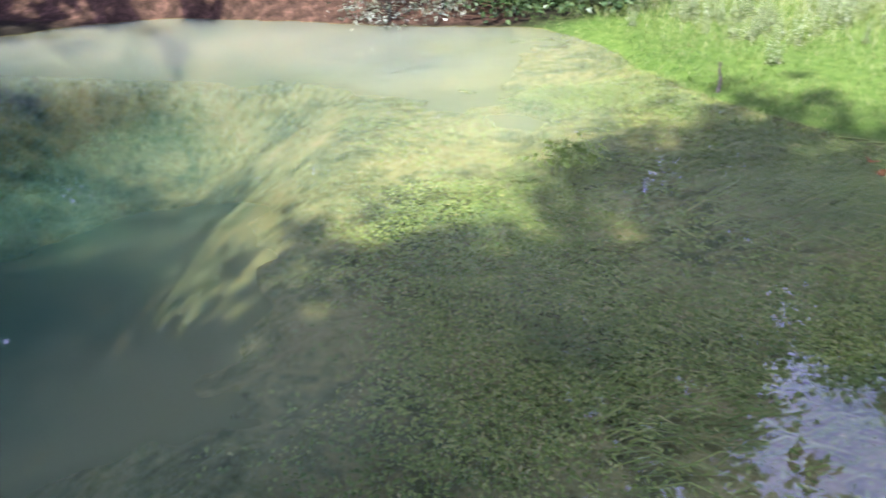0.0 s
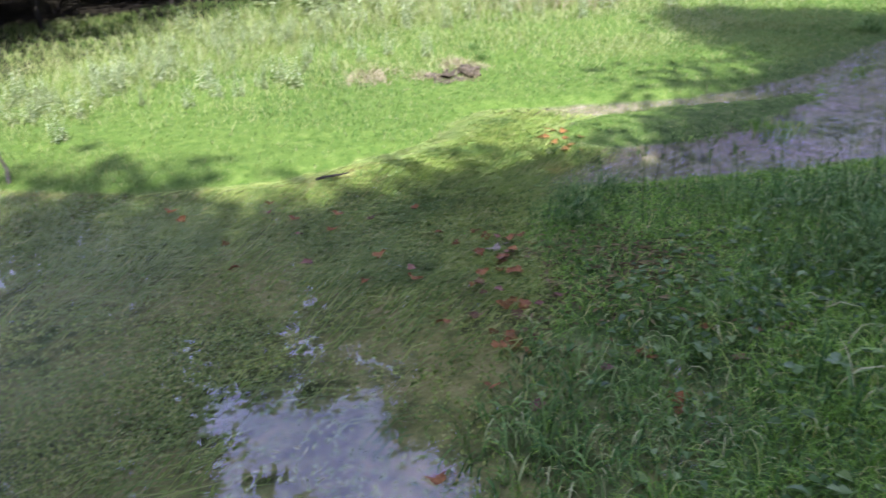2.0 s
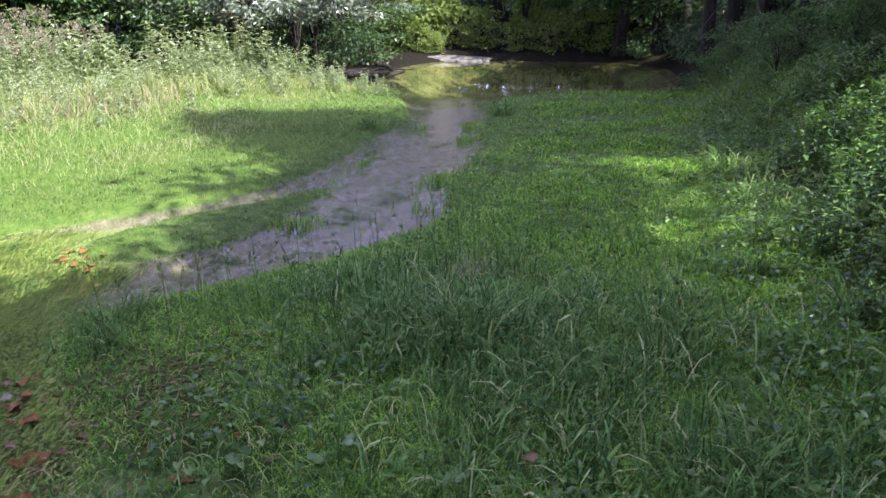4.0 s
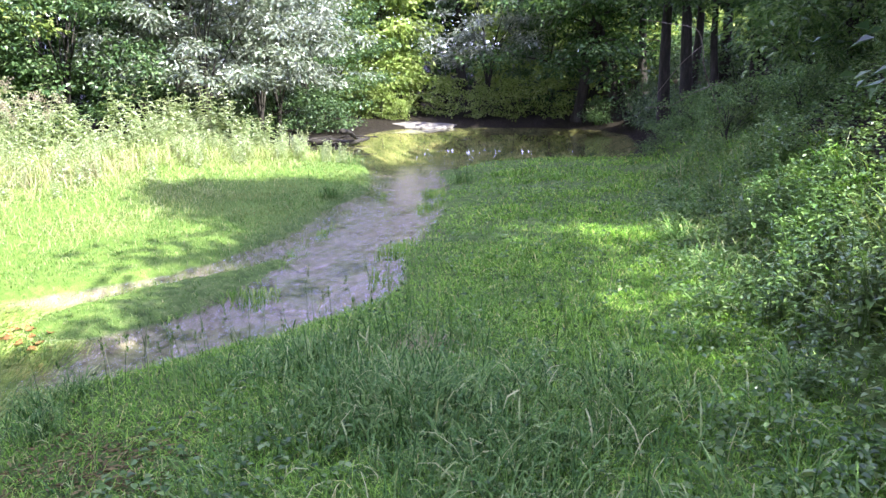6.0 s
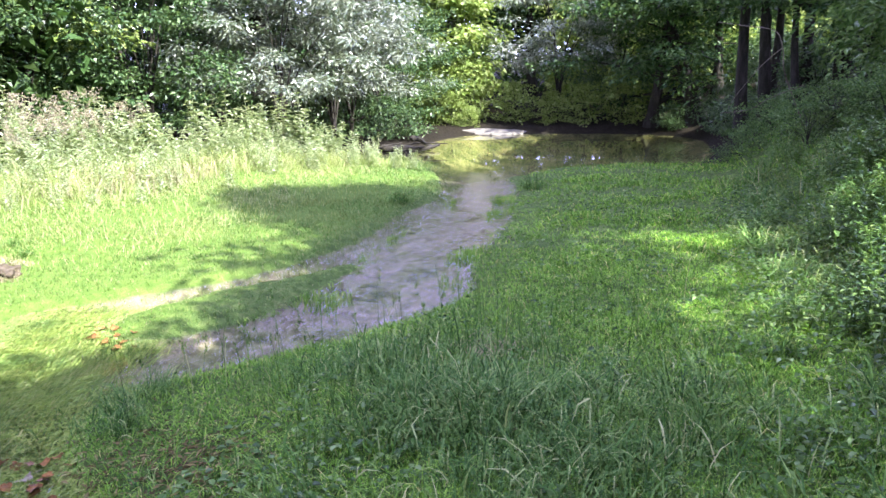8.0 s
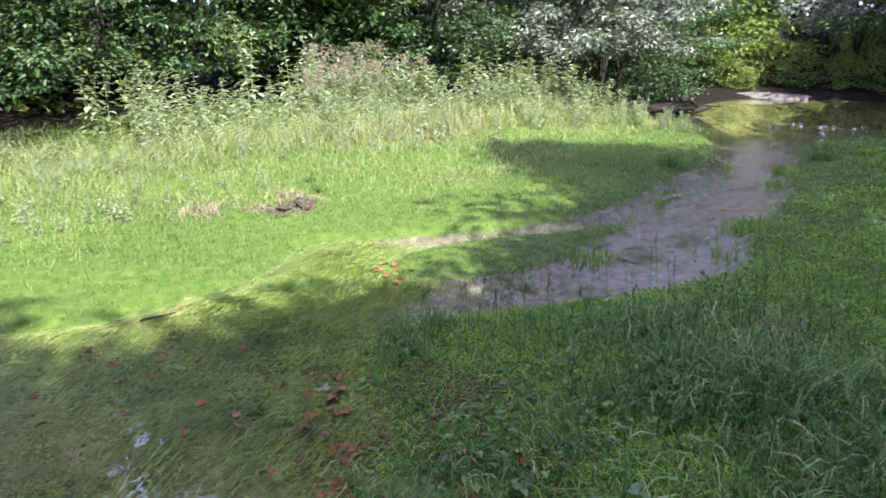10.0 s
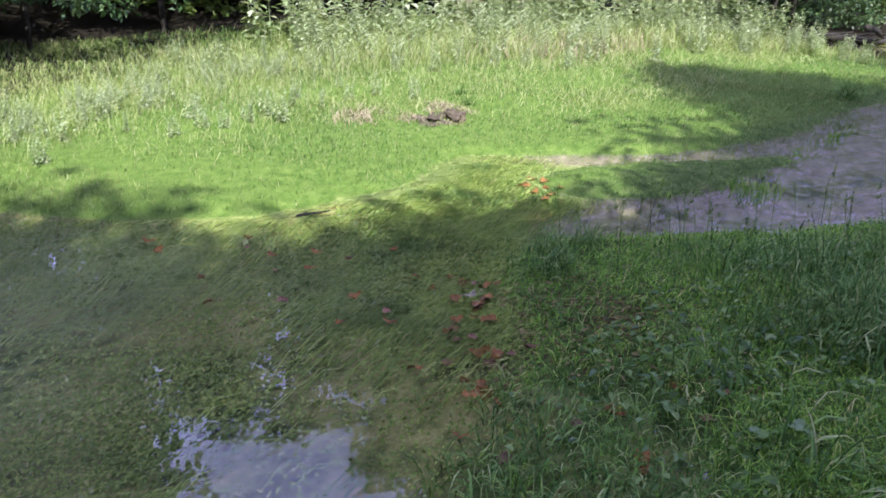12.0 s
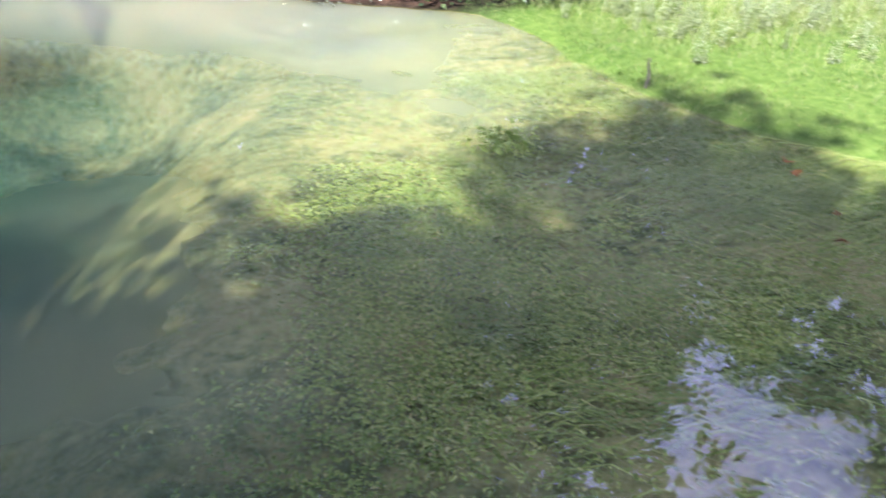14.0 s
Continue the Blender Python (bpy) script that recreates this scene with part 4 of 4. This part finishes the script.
# fine short turf that fills the near bank down to the water
c = Cloth()
p = spots(52000, (1.2, -1.9, 9.0, 2.7), lambda x, y: (shore(x, y) > -0.04) * ~far_side(x, y) * np.clip(1.2 - np.hypot(x, y) / 9, 0.2, 1) * (1 - 0.75 * np.exp(-((x - 3.55) / 0.3) ** 2 - ((y - 1.7) / 0.25) ** 2)) * (1 - 0.75 * step(0.62 - np.hypot((x - 2.4) * 0.8, y - 1.15), -0.1, 0.2)), rng)
p[:, 2] = np.maximum(p[:, 2], -0.01) - 0.005
c.add(*blades(p, rng.uniform(0.02, 0.075, len(p)), 0.003 + 0.0005 * np.hypot(p[:, 0], p[:, 1]), rng.uniform(0.5, 2.2, len(p)), rng))
stuff("short_turf", "fine short green turf on the near bank", "grass", c, TURF)

# grass that leans out of the bog and the pond's edge
c = Cloth()
p = spots(620, (1.0, 0.5, 4.4, 2.8), lambda x, y: (shore(x, y) > -0.22) * (shore(x, y) < 0.25) * ~far_side(x, y) * (0.1 + step(ripple(x, y, 5.0, 81), -0.05, 0.3)) * step(-x, -4.4, -2.6), rng)
c.add(*arched(p, rng.uniform(0.06, 0.22, len(p)), rng.uniform(0.003, 0.007, len(p)), rng.uniform(0.4, 1.8, len(p)), rng))
p = spots(2600, (1.3, 0.2, 3.6, 1.9), lambda x, y: (shore(x, y) > -0.1) * ~far_side(x, y) * np.exp(-((x - 2.6) / 0.7) ** 2 - ((y - 0.9) / 0.55) ** 2), rng)
p[:, 2] = np.maximum(p[:, 2], -0.01)
c.add(*arched(p, rng.uniform(0.05, 0.15, len(p)), rng.uniform(0.003, 0.007, len(p)), rng.uniform(0.5, 2.0, len(p)), rng))
stuff("bog_grass", "wet grass leaning out of the boggy edge", "grass", c, SEDGE)

# dead stems and leaf crumbs where the bank is worn
c = Cloth()
p = spots(900, (2.6, 1.0, 4.3, 2.5), lambda x, y: (shore(x, y) > -0.12) * np.exp(-((x - 3.45) / 0.45) ** 2 - ((y - 1.75) / 0.4) ** 2), rng)
p[:, 2] = np.maximum(p[:, 2], -0.004) + 0.008
a = rng.uniform(0, 2 * np.pi, len(p))
c.add(*small_leaves(p, np.stack([np.cos(a), np.sin(a), rng.uniform(-0.05, 0.25, len(p))], 1), np.array([[0, 0, 1.0]]) + rng.normal(0, 0.3, (len(p), 3)), rng.uniform(0.02, 0.09, len(p)), rng.uniform(0.004, 0.02, len(p))))
stuff("leaf_litter", "brown crumbs of dead stems and leaves on the worn bank", "litter", c, LITTER)


def rank(x, y):
    """Where the near bank's grass stands tall: a belt between the bog and the stream, and the foot of the slope."""
    belt = np.exp(-((x - 4.2 - 0.5 * y) / 0.85) ** 2 - ((y - 0.45) / 0.75) ** 2)
    foot = 0.55 * np.exp(-((x - 3.4) / 1.2) ** 2 - ((y + 0.9) / 0.5) ** 2)
    return (shore(x, y) > 0.06) * ~far_side(x, y) * np.maximum(belt, foot) * (0.15 + 0.85 * step(ripple(x, y, 4.0, 23), -0.25, 0.2))


c = Cloth()
tufts = spots(1300, (2.0, -1.8, 7.4, 2.4), rank, rng)
k = np.repeat(np.arange(len(tufts)), 11)
off = rng.normal(0, 0.05, (len(k), 2))
p = np.column_stack([tufts[k, :2] + off, tufts[k, 2] - 0.01])
c.add(*arched(p, rng.uniform(0.14, 0.42, len(k)) * (rng.uniform(0.55, 1.05, len(tufts)) * (0.35 + 0.65 * step(shore(tufts[:, 0], tufts[:, 1]), 0.2, 1.0)))[k], rng.uniform(0.003, 0.0085, len(k)), rng.uniform(0.4, 1.9, len(k)), rng, np.arctan2(off[:, 1], off[:, 0]) + rng.normal(0, 0.6, len(k))))
stuff("tall_grass", "taller dark arching grass on the near bank", "grass", c, SEDGE)

c = Cloth()
u = rng.random(15000) ** 0.8
x, y = edge_line(u)
y = y + rng.normal(0.25, 0.6, len(u))
p = np.column_stack([x + rng.normal(0, 0.3, len(u)), y, np.zeros(len(u))])
p[:, 2] = land(p[:, 0], p[:, 1])
p = p[shore(p[:, 0], p[:, 1]) > 0.3]
c.add(*arched(p, rng.uniform(0.25, 0.85, len(p)) * np.interp(p[:, 0], [2, 7, 9, 14, 17], [0.35, 0.5, 1.0, 1.0, 0.6]), 0.002 + 0.0003 * np.hypot(p[:, 0], p[:, 1]), rng.uniform(0.3, 1.6, len(p)), rng))
stuff("weed_grass", "tall pale grass between the weeds at the meadow edge", "grass", c, PALE_GRASS)

c = Cloth()
p = spots(2600, (8, 6, 18, 12), lambda x, y: np.exp(-((x - 13.0) / 1.9) ** 2 - ((y - 8.7) / 0.9) ** 2), rng)
c.add(*blades(p, rng.uniform(0.15, 0.55, len(p)), 0.010, rng.uniform(0.4, 1.4, len(p)), rng))
stuff("dry_grass", "dry pinkish straw-coloured grass before the weeds", "grass", c, STRAW)

# flowering stalks that stand over the bank grass
c = Cloth()
p = spots(120, (2.6, -1.0, 8.0, 2.6), lambda x, y: (shore(x, y) > 0.05) * ~far_side(x, y) * (0.2 + np.exp(-((x - 4.6) / 1.1) ** 2 - ((y - 1.1) / 0.9) ** 2)), rng)
for x, y, z in p:
    h, a, l = rng.uniform(0.28, 0.5), rng.uniform(0, 6.3), rng.uniform(0.02, 0.12)
    s3 = np.linspace(0, 1, 5)
    path = np.stack([x + l * np.cos(a) * s3 ** 2, y + l * np.sin(a) * s3 ** 2, z + h * s3], 1)
    c.add(*tube(path, [0.0022, 0.002, 0.0018, 0.0015, 0.001], 4))
    m = 10
    at = path[-1] + np.column_stack([rng.normal(0, 0.004, (m, 2)), rng.uniform(-0.09, 0.02, m)])
    c.add(*small_leaves(at, rng.normal(0, 0.4, (m, 3)) + np.array([0, 0, 1.0]), rng.normal(0, 1, (m, 3)), 0.025, 0.008))
stuff("grass_stalks", "thin seeding grass stalks over the near bank", "grass", c, SEDGE)

# long sunlit grass at the foot of the slope
c = Cloth()
p = spots(2600, (4.8, -3.2, 14.0, -1.2), lambda x, y: np.exp(-((y + 2.1 + 0.02 * x) / 0.45) ** 2) * (0.2 + 0.8 * step(ripple(x, y, 2.5, 91), -0.2, 0.3)), rng)
c.add(*arched(p, rng.uniform(0.18, 0.5, len(p)), 0.003 + 0.0006 * np.hypot(p[:, 0], p[:, 1]), rng.uniform(0.5, 1.8, len(p)), rng))
stuff("slope_grass", "long arching grass at the foot of the slope", "grass", c, MEADOW)

# broad-leaved herbs between the grass and up the slope
c = Cloth()
p = spots(6800, (2.2, -4.2, 13, 1.5), lambda x, y: (shore(x, y) > 0.3) * ~far_side(x, y) * (0.03 + step(-y - 0.04 * x + 0.6 * ripple(x, y, 2.0, 40), 0.8, 2.4)), rng)
p = np.repeat(p, 5, 0) + rng.normal(0, 0.045, (len(p) * 5, 3)) * np.array([1, 1, 0.5]) + np.array([0, 0, 0.08])
low = spots(130, (1.6, -0.4, 4.2, 1.6), lambda x, y: (shore(x, y) > 0.0) * ~far_side(x, y) * (0.15 + step(ripple(x, y, 3.5, 44), 0.0, 0.3)), rng)
p = np.concatenate([p, np.repeat(low, 4, 0) + rng.normal(0, 0.06, (len(low) * 4, 3)) * np.array([1, 1, 0.2]) + np.array([0, 0, 0.04])])
a = rng.uniform(0, 2 * np.pi, len(p))
size = rng.uniform(0.025, 0.06, len(p))
c.add(*leaves(p, np.stack([np.cos(a), np.sin(a), rng.uniform(-0.3, 0.4, len(p))], 1), np.array([[0, 0, 1.0]]) + rng.normal(0, 0.3, (len(p), 3)), size, size * 0.7))
stuff("ground_herbs", "low leafy herbs spreading up the slope", "herbs", c, HERB)

# soft cushions of water moss on the pond's bed
c = Cloth()
p = spots(6400, (-1.8, 0.3, 4.6, 6.6), lambda x, y: (shore(x, y) < -0.05) * step(x + 0.4 * ripple(x, y, 2, 2), -1.0, 0.3) * (0.15 + 0.85 * step(ripple(x, y, 2.6, 31), -0.2, 0.25)), rng)
k = np.repeat(np.arange(len(p)), 13)
off = rng.normal(0, 1, (len(k), 3)) * np.array([0.06, 0.06, 0.016])
q = p[k] + off + np.array([0, 0, 0.035])
q[:, 2] = np.minimum(q[:, 2], -0.015)
size = rng.uniform(0.014, 0.032, len(k))
c.add(*small_leaves(q, off * np.array([1, 1, 0.3]) + rng.normal(0, 0.03, (len(k), 3)), np.array([[0, 0, 1.0]]) + rng.normal(0, 0.35, (len(k), 3)), size, size * 0.6))
stuff("water_moss", "soft green cushions of water moss on the pond bed", "water weed", c, SUNK)

# grass combed flat by the flow towards the outlet
c = Cloth()
p = spots(17000, (0.5, 1.6, 6.2, 5.0), lambda x, y: (shore(x, y) < 0.03) * (1 - step(x, 4.3, 4.9) * step(-y, -3.3, -2.9)) * (0.08 + step(x + 0.5 * y, 3.6, 5.2)) * (0.15 + 0.85 * np.maximum(step(ripple(x, y, 3.2, 31), -0.2, 0.3), np.exp(-((x - 5.1) / 0.8) ** 2 - ((y - 4.0) / 0.6) ** 2))), rng)
v, *f = blades(p, rng.uniform(0.12, 0.40, len(p)), rng.uniform(0.006, 0.013, len(p)), rng.uniform(0.7, 1.2, len(p)), rng, 0.8, rng.normal(-0.2, 0.25, len(p)))
base = np.repeat(p[:, 2], 5)
v[:, 2] = np.minimum(base + (v[:, 2] - base) * 0.35, np.where(shore(v[:, 0], v[:, 1]) > -0.4, 0.004, np.interp(v[:, 0], [2.6, 3.6], [-0.04, -0.008])))
c.add(v, *f)
stuff("water_grass", "green grass combed flat under the flowing water", "water weed", c, SUNK)

# grass that stands in the shallow edges of the stream
c = Cloth()
p = spots(900, (6.5, 0.9, 15, 2.6), lambda x, y: (shore(x, y) < 0.02) * (shore(x, y) > -0.35) * step(ripple(x, y, 3.0, 61), 0.0, 0.3), rng)
c.add(*blades(p, rng.uniform(0.05, 0.14, len(p)) - np.minimum(p[:, 2], 0), 0.008, rng.uniform(0.5, 1.4, len(p)), rng, 0.6, rng.normal(0.2, 0.9, len(p))))
stuff("stream_grass", "wet grass standing in the shallow stream edges", "grass", c, TURF)

# ---- tufts and single plants by the water ----
rng = np.random.default_rng(8)
sedges = [tuft("sedge_tuft", "dark overhanging sedge tuft on the stream bank", SEDGE, 130, 0.34, 0.007, rng, 0.09, (0.5, 1.7)) for _ in range(2)]
plant_all(sedges, [(4.1, 2.42, 0, 0.75), (3.85, 2.25, 90, 0.65), (4.4, 2.4, 200, 0.6), (12.2, 3.25, 0, 1.0), (14.2, 1.4, 40, 1.0), (7.3, 5.95, 0, 0.5), (7.6, 6.35, 130, 0.5), (6.2, -1.5, 40, 0.9), (7.4, -1.7, 100, 1.0), (8.6, -1.6, 220, 1.1), (9.8, -1.9, 310, 1.1), (5.4, -1.3, 10, 0.8), (7.0, -2.4, 150, 1.0), (11.2, -2.0, 60, 1.2), (8.2, -2.4, 280, 1.0), (4.6, -1.7, 200, 0.9)], "sedges along the water")
cress = tagged(new("water_plant"), "small bright green plant standing in the pond", "water plant")
c = Cloth()
c.add(*leaves(*clumps(rng.normal(0, 1, (14, 3)) * np.array([0.11, 0.07, 0.03]) + np.array([0, 0, 0.10]), 12, 0.05, 0.06, rng)))
c.add(*blades(np.column_stack([rng.normal(0, 0.09, (24, 2)), np.full(24, -0.2)]), rng.uniform(0.3, 0.52, 24), 0.006, rng.uniform(0.05, 0.3, 24), rng))
# the bright LIME leaves put sunlight into the colour of this shaded plant
part("leaves", c.mesh("leaves", LIME), cress)
cress.location, cress.scale = (0.70, 4.46, 0.0), (0.8, 0.8, 0.8)

# ---- fallen leaves ----
def leaf_mesh(name, mat, rng):
    """A lobed leaf, curled at the rim."""
    n = 20
    a = np.arange(n) * 2 * np.pi / n
    r = 0.5 * (0.62 + 0.30 * np.abs(np.cos(2.5 * a)) ** 0.7) * rng.uniform(0.85, 1.1, n)
    rim = np.stack([r * np.cos(a), r * np.sin(a), 0.10 * np.sin(2 * a + 1) + rng.uniform(0, 0.08, n)], 1)
    v = np.concatenate([[[0, 0, 0.02]], rim * np.array([0.55, 0.55, 0.25]), rim, [[-0.42, 0, 0.05], [-0.85, 0.03, 0.10], [-0.85, 0.06, 0.08]]])
    k = np.arange(n)
    k2 = (k + 1) % n
    return mesh_of(name, v, [np.stack([0 * k, 1 + k, 1 + k2], 1), np.stack([1 + k, 1 + n + k, 1 + n + k2, 1 + k2], 1), np.array([[2 * n + 1, 2 * n + 2, 2 * n + 3]])], mat)


LEAVES = {"rust": ([leaf_mesh("fallen_leaf", RUST, rng) for _ in range(3)], "rust-orange fallen leaf lying on the shallow water"),
          "pale": ([leaf_mesh("fallen_leaf", PALE, rng)], "pale pinkish fallen leaf at the water's edge"),
          "brown": ([leaf_mesh("fallen_leaf", BROWN, rng) for _ in range(2)], "dark brown sodden leaf on the water"),
          "green": ([leaf_mesh("fallen_leaf", HERB, rng)], "grey-green fallen leaf lying in the grass")}


def fallen(kind, x, y, size, lift=None):
    meshes, label = LEAVES[kind]
    ob = tagged(new("fallen_leaf", meshes[rng.integers(len(meshes))]), label, "leaf", "fallen leaves")
    z = max(float(land(x, y)) + 0.012, rng.choice([-0.012, 0.002, 0.004])) if lift is None else float(land(x, y)) + lift
    ob.matrix_basis = pose(x, y, z, rng.uniform(-18, 18), rng.uniform(-18, 18), rng.uniform(0, 360)) @ Matrix.Scale(size, 4)


for x, y in [(2.95, 1.9), (3.23, 2.17), (2.66, 1.73), (2.32, 1.57), (1.78, 1.35), (2.83, 2.53), (3.0, 3.4), (3.06, 4.14), (2.53, 4.49), (5.34, 3.49), (2.92, 2.0), (3.1, 2.3)]:
    fallen("rust", x, y, rng.uniform(0.07, 0.10))
fallen("pale", 3.40, 2.48, 0.10)
for k in range(34):
    u = rng.random()
    fallen("rust" if rng.random() < 0.6 else "brown", 2.5 + 1.15 * u + rng.normal(0, 0.16), 1.68 + 0.95 * u + rng.normal(0, 0.13), rng.uniform(0.05, 0.09))
for k in range(14):
    fallen("rust" if rng.random() < 0.6 else "brown", rng.uniform(2.2, 3.6), rng.uniform(2.6, 4.4), rng.uniform(0.05, 0.09))
for k in range(12):
    fallen("rust", 5.25 + rng.normal(0, 0.08) + 0.03 * k, 3.2 + 0.055 * k + rng.normal(0, 0.05), rng.uniform(0.06, 0.10))
for x, y in [(2.9, 0.63), (2.99, 0.54), (2.83, 0.1), (2.95, 1.03), (2.6, -0.3)]:
    fallen("green", x, y, 0.11, 0.09)
fallen("brown", 3.02, -0.15, 0.08, 0.08)
for k in range(14):
    fallen("brown" if rng.random() < 0.7 else "rust", rng.uniform(2.2, 3.3), rng.uniform(0.7, 1.6), rng.uniform(0.05, 0.09))


# ---- earth, stones and dead wood ----
def lump(name, label, category, mat, size, seed, rough=0.25):
    bm = bmesh.new()
    bmesh.ops.create_icosphere(bm, subdivisions=4, radius=0.5)
    for v in bm.verts:
        d = v.co.normalized()
        v.co += d * rough * (noise.noise(d * 1.6 + Vector((seed, 0, 0))) + 0.4 * noise.noise(d * 5 + Vector((0, seed, 0))))
        v.co = Vector((v.co.x * size[0], v.co.y * size[1], v.co.z * size[2]))
    me = bpy.data.meshes.new(name)
    bm.to_mesh(me)
    bm.free()
    me.materials.append(mat)
    for q in me.polygons:
        q.use_smooth = True
    return tagged(new(name, me), label, category)


mound = lump("earth_mound", "low patch of bare brown earth in the meadow", "mound", EARTH, (0.75, 0.4, 0.11), 2.0, 0.5)
mound.matrix_basis = on_land(6.5, 5.75, 40, 0.75, 0.01)
st = lump("stone", "dark earthy stone beside the bare earth", "stone", EARTH, (0.42, 0.24, 0.13), 7.0, 0.4)
st.matrix_basis = on_land(6.72, 5.66, 60, 0.9, -0.01)
hummocks = [tuft("dry_hummock", "small brownish hummock of dry grass", STRAW, 170, 0.13, 0.008, rng, 0.14, (0.4, 1.5))]
plant_all(hummocks, [(5.95, 6.35, 0, 1.0), (6.95, 6.1, 90, 0.8), (6.95, 5.75, 200, 0.7), (6.25, 5.9, 40, 0.8), (6.5, 5.5, 300, 0.5), (6.85, 5.95, 10, 0.9), (5.75, 6.15, 160, 0.9), (5.38, 0.44, 70, 0.9), (5.3, 0.52, 200, 0.6)], "grass hummocks by the bare earth")


def stick(name, label, points, thick, mat=DEADWOOD):
    p = np.array(points, float)
    e = np.concatenate([[2 * p[0] - p[1]], p, [2 * p[-1] - p[-2]]])
    a, b, c2, d = (e[k:len(p) - 1 + k, None] for k in range(4))
    u = (np.arange(6) / 6)[None, :, None]
    path = (0.5 * (2 * b + (c2 - a) * u + (2 * a - 5 * b + 4 * c2 - d) * u ** 2 + (3 * b - a - 3 * c2 + d) * u ** 3)).reshape(-1, 3)
    path = np.concatenate([path, p[-1:]])
    q = np.arange(len(path))
    path = path + 0.3 * thick * np.stack([np.sin(q * 1.1), np.cos(q * 0.8), np.sin(q * 0.6)], 1)
    v, f = tube(path, np.linspace(thick, thick * 0.45, len(path)), 8)
    me = bpy.data.meshes.new(name)
    me.from_pydata(v.tolist(), [], f.tolist() + [list(range(7, -1, -1)), list(range(len(v) - 8, len(v)))])
    me.materials.append(mat)
    for g in me.polygons:
        g.use_smooth = True
    return tagged(new(name, me), label, "branch")


stick("floating_stick", "dark sodden stick lying in the water's edge", [(3.55, 4.27, -0.004), (3.66, 4.22, 0.008), (3.79, 4.20, 0.0)], 0.012, BARK)
stick("upright_stick", "short broken orange-brown stick standing in the shallows", [(2.03, 5.92, -0.12), (2.05, 5.95, 0.10), (2.02, 5.93, 0.26)], 0.018)
stick("fallen_log", "dark fallen log lying at the pool's edge", [(20.6, 6.3, 0.25), (22.2, 5.9, 0.12), (23.6, 5.6, 0.1)], 0.11, BARK)
stick("fallen_log", "dark fallen log lying at the pool's edge", [(21.0, 5.6, 0.5), (22.4, 5.7, 0.3), (24.0, 5.9, 0.05)], 0.08, BARK)
BRANCH_LABEL = "bare pale branch reaching out of the dark undergrowth"
stick("dead_branch", BRANCH_LABEL, [(13.2, -2.9, 0.9), (13.3, -2.5, 1.9), (13.32, -2.42, 2.35), (13.33, -2.3, 2.6), (13.38, -1.9, 2.68), (13.41, -1.5, 2.76)], 0.011)
stick("dead_branch", BRANCH_LABEL, [(13.32, -2.42, 2.35), (13.36, -2.15, 2.1), (13.38, -1.84, 1.7), (13.4, -1.7, 1.45)], 0.007)
stick("dead_branch", BRANCH_LABEL, [(13.25, -2.75, 1.8), (13.33, -2.3, 1.62), (13.36, -2.0, 1.44), (13.4, -1.6, 1.4)], 0.008)
for k in range(12):
    x, y = rng.uniform(19.6, 22.6), rng.uniform(5.7, 6.8)
    a, n = rng.uniform(0, 6.3), rng.uniform(0.8, 1.8)
    stick("dead_root", "dark tangled root under the bushes by the pool", [(x, y, 0.05), (x + 0.4 * n * np.cos(a), y + 0.4 * n * np.sin(a), rng.uniform(0.08, 0.3)), (x + n * np.cos(a), y + n * np.sin(a), rng.uniform(0.0, 0.4))], rng.uniform(0.015, 0.04), BARK)
bar = lump("gravel_bar", "pale gravel bar at the end of the far pool", "gravel", GRAVEL, (1.6, 3.2, 0.4), 4.0, 0.12)
bar.matrix_basis = pose(30.9, 5.4, 0.0, 0, 0, 8)
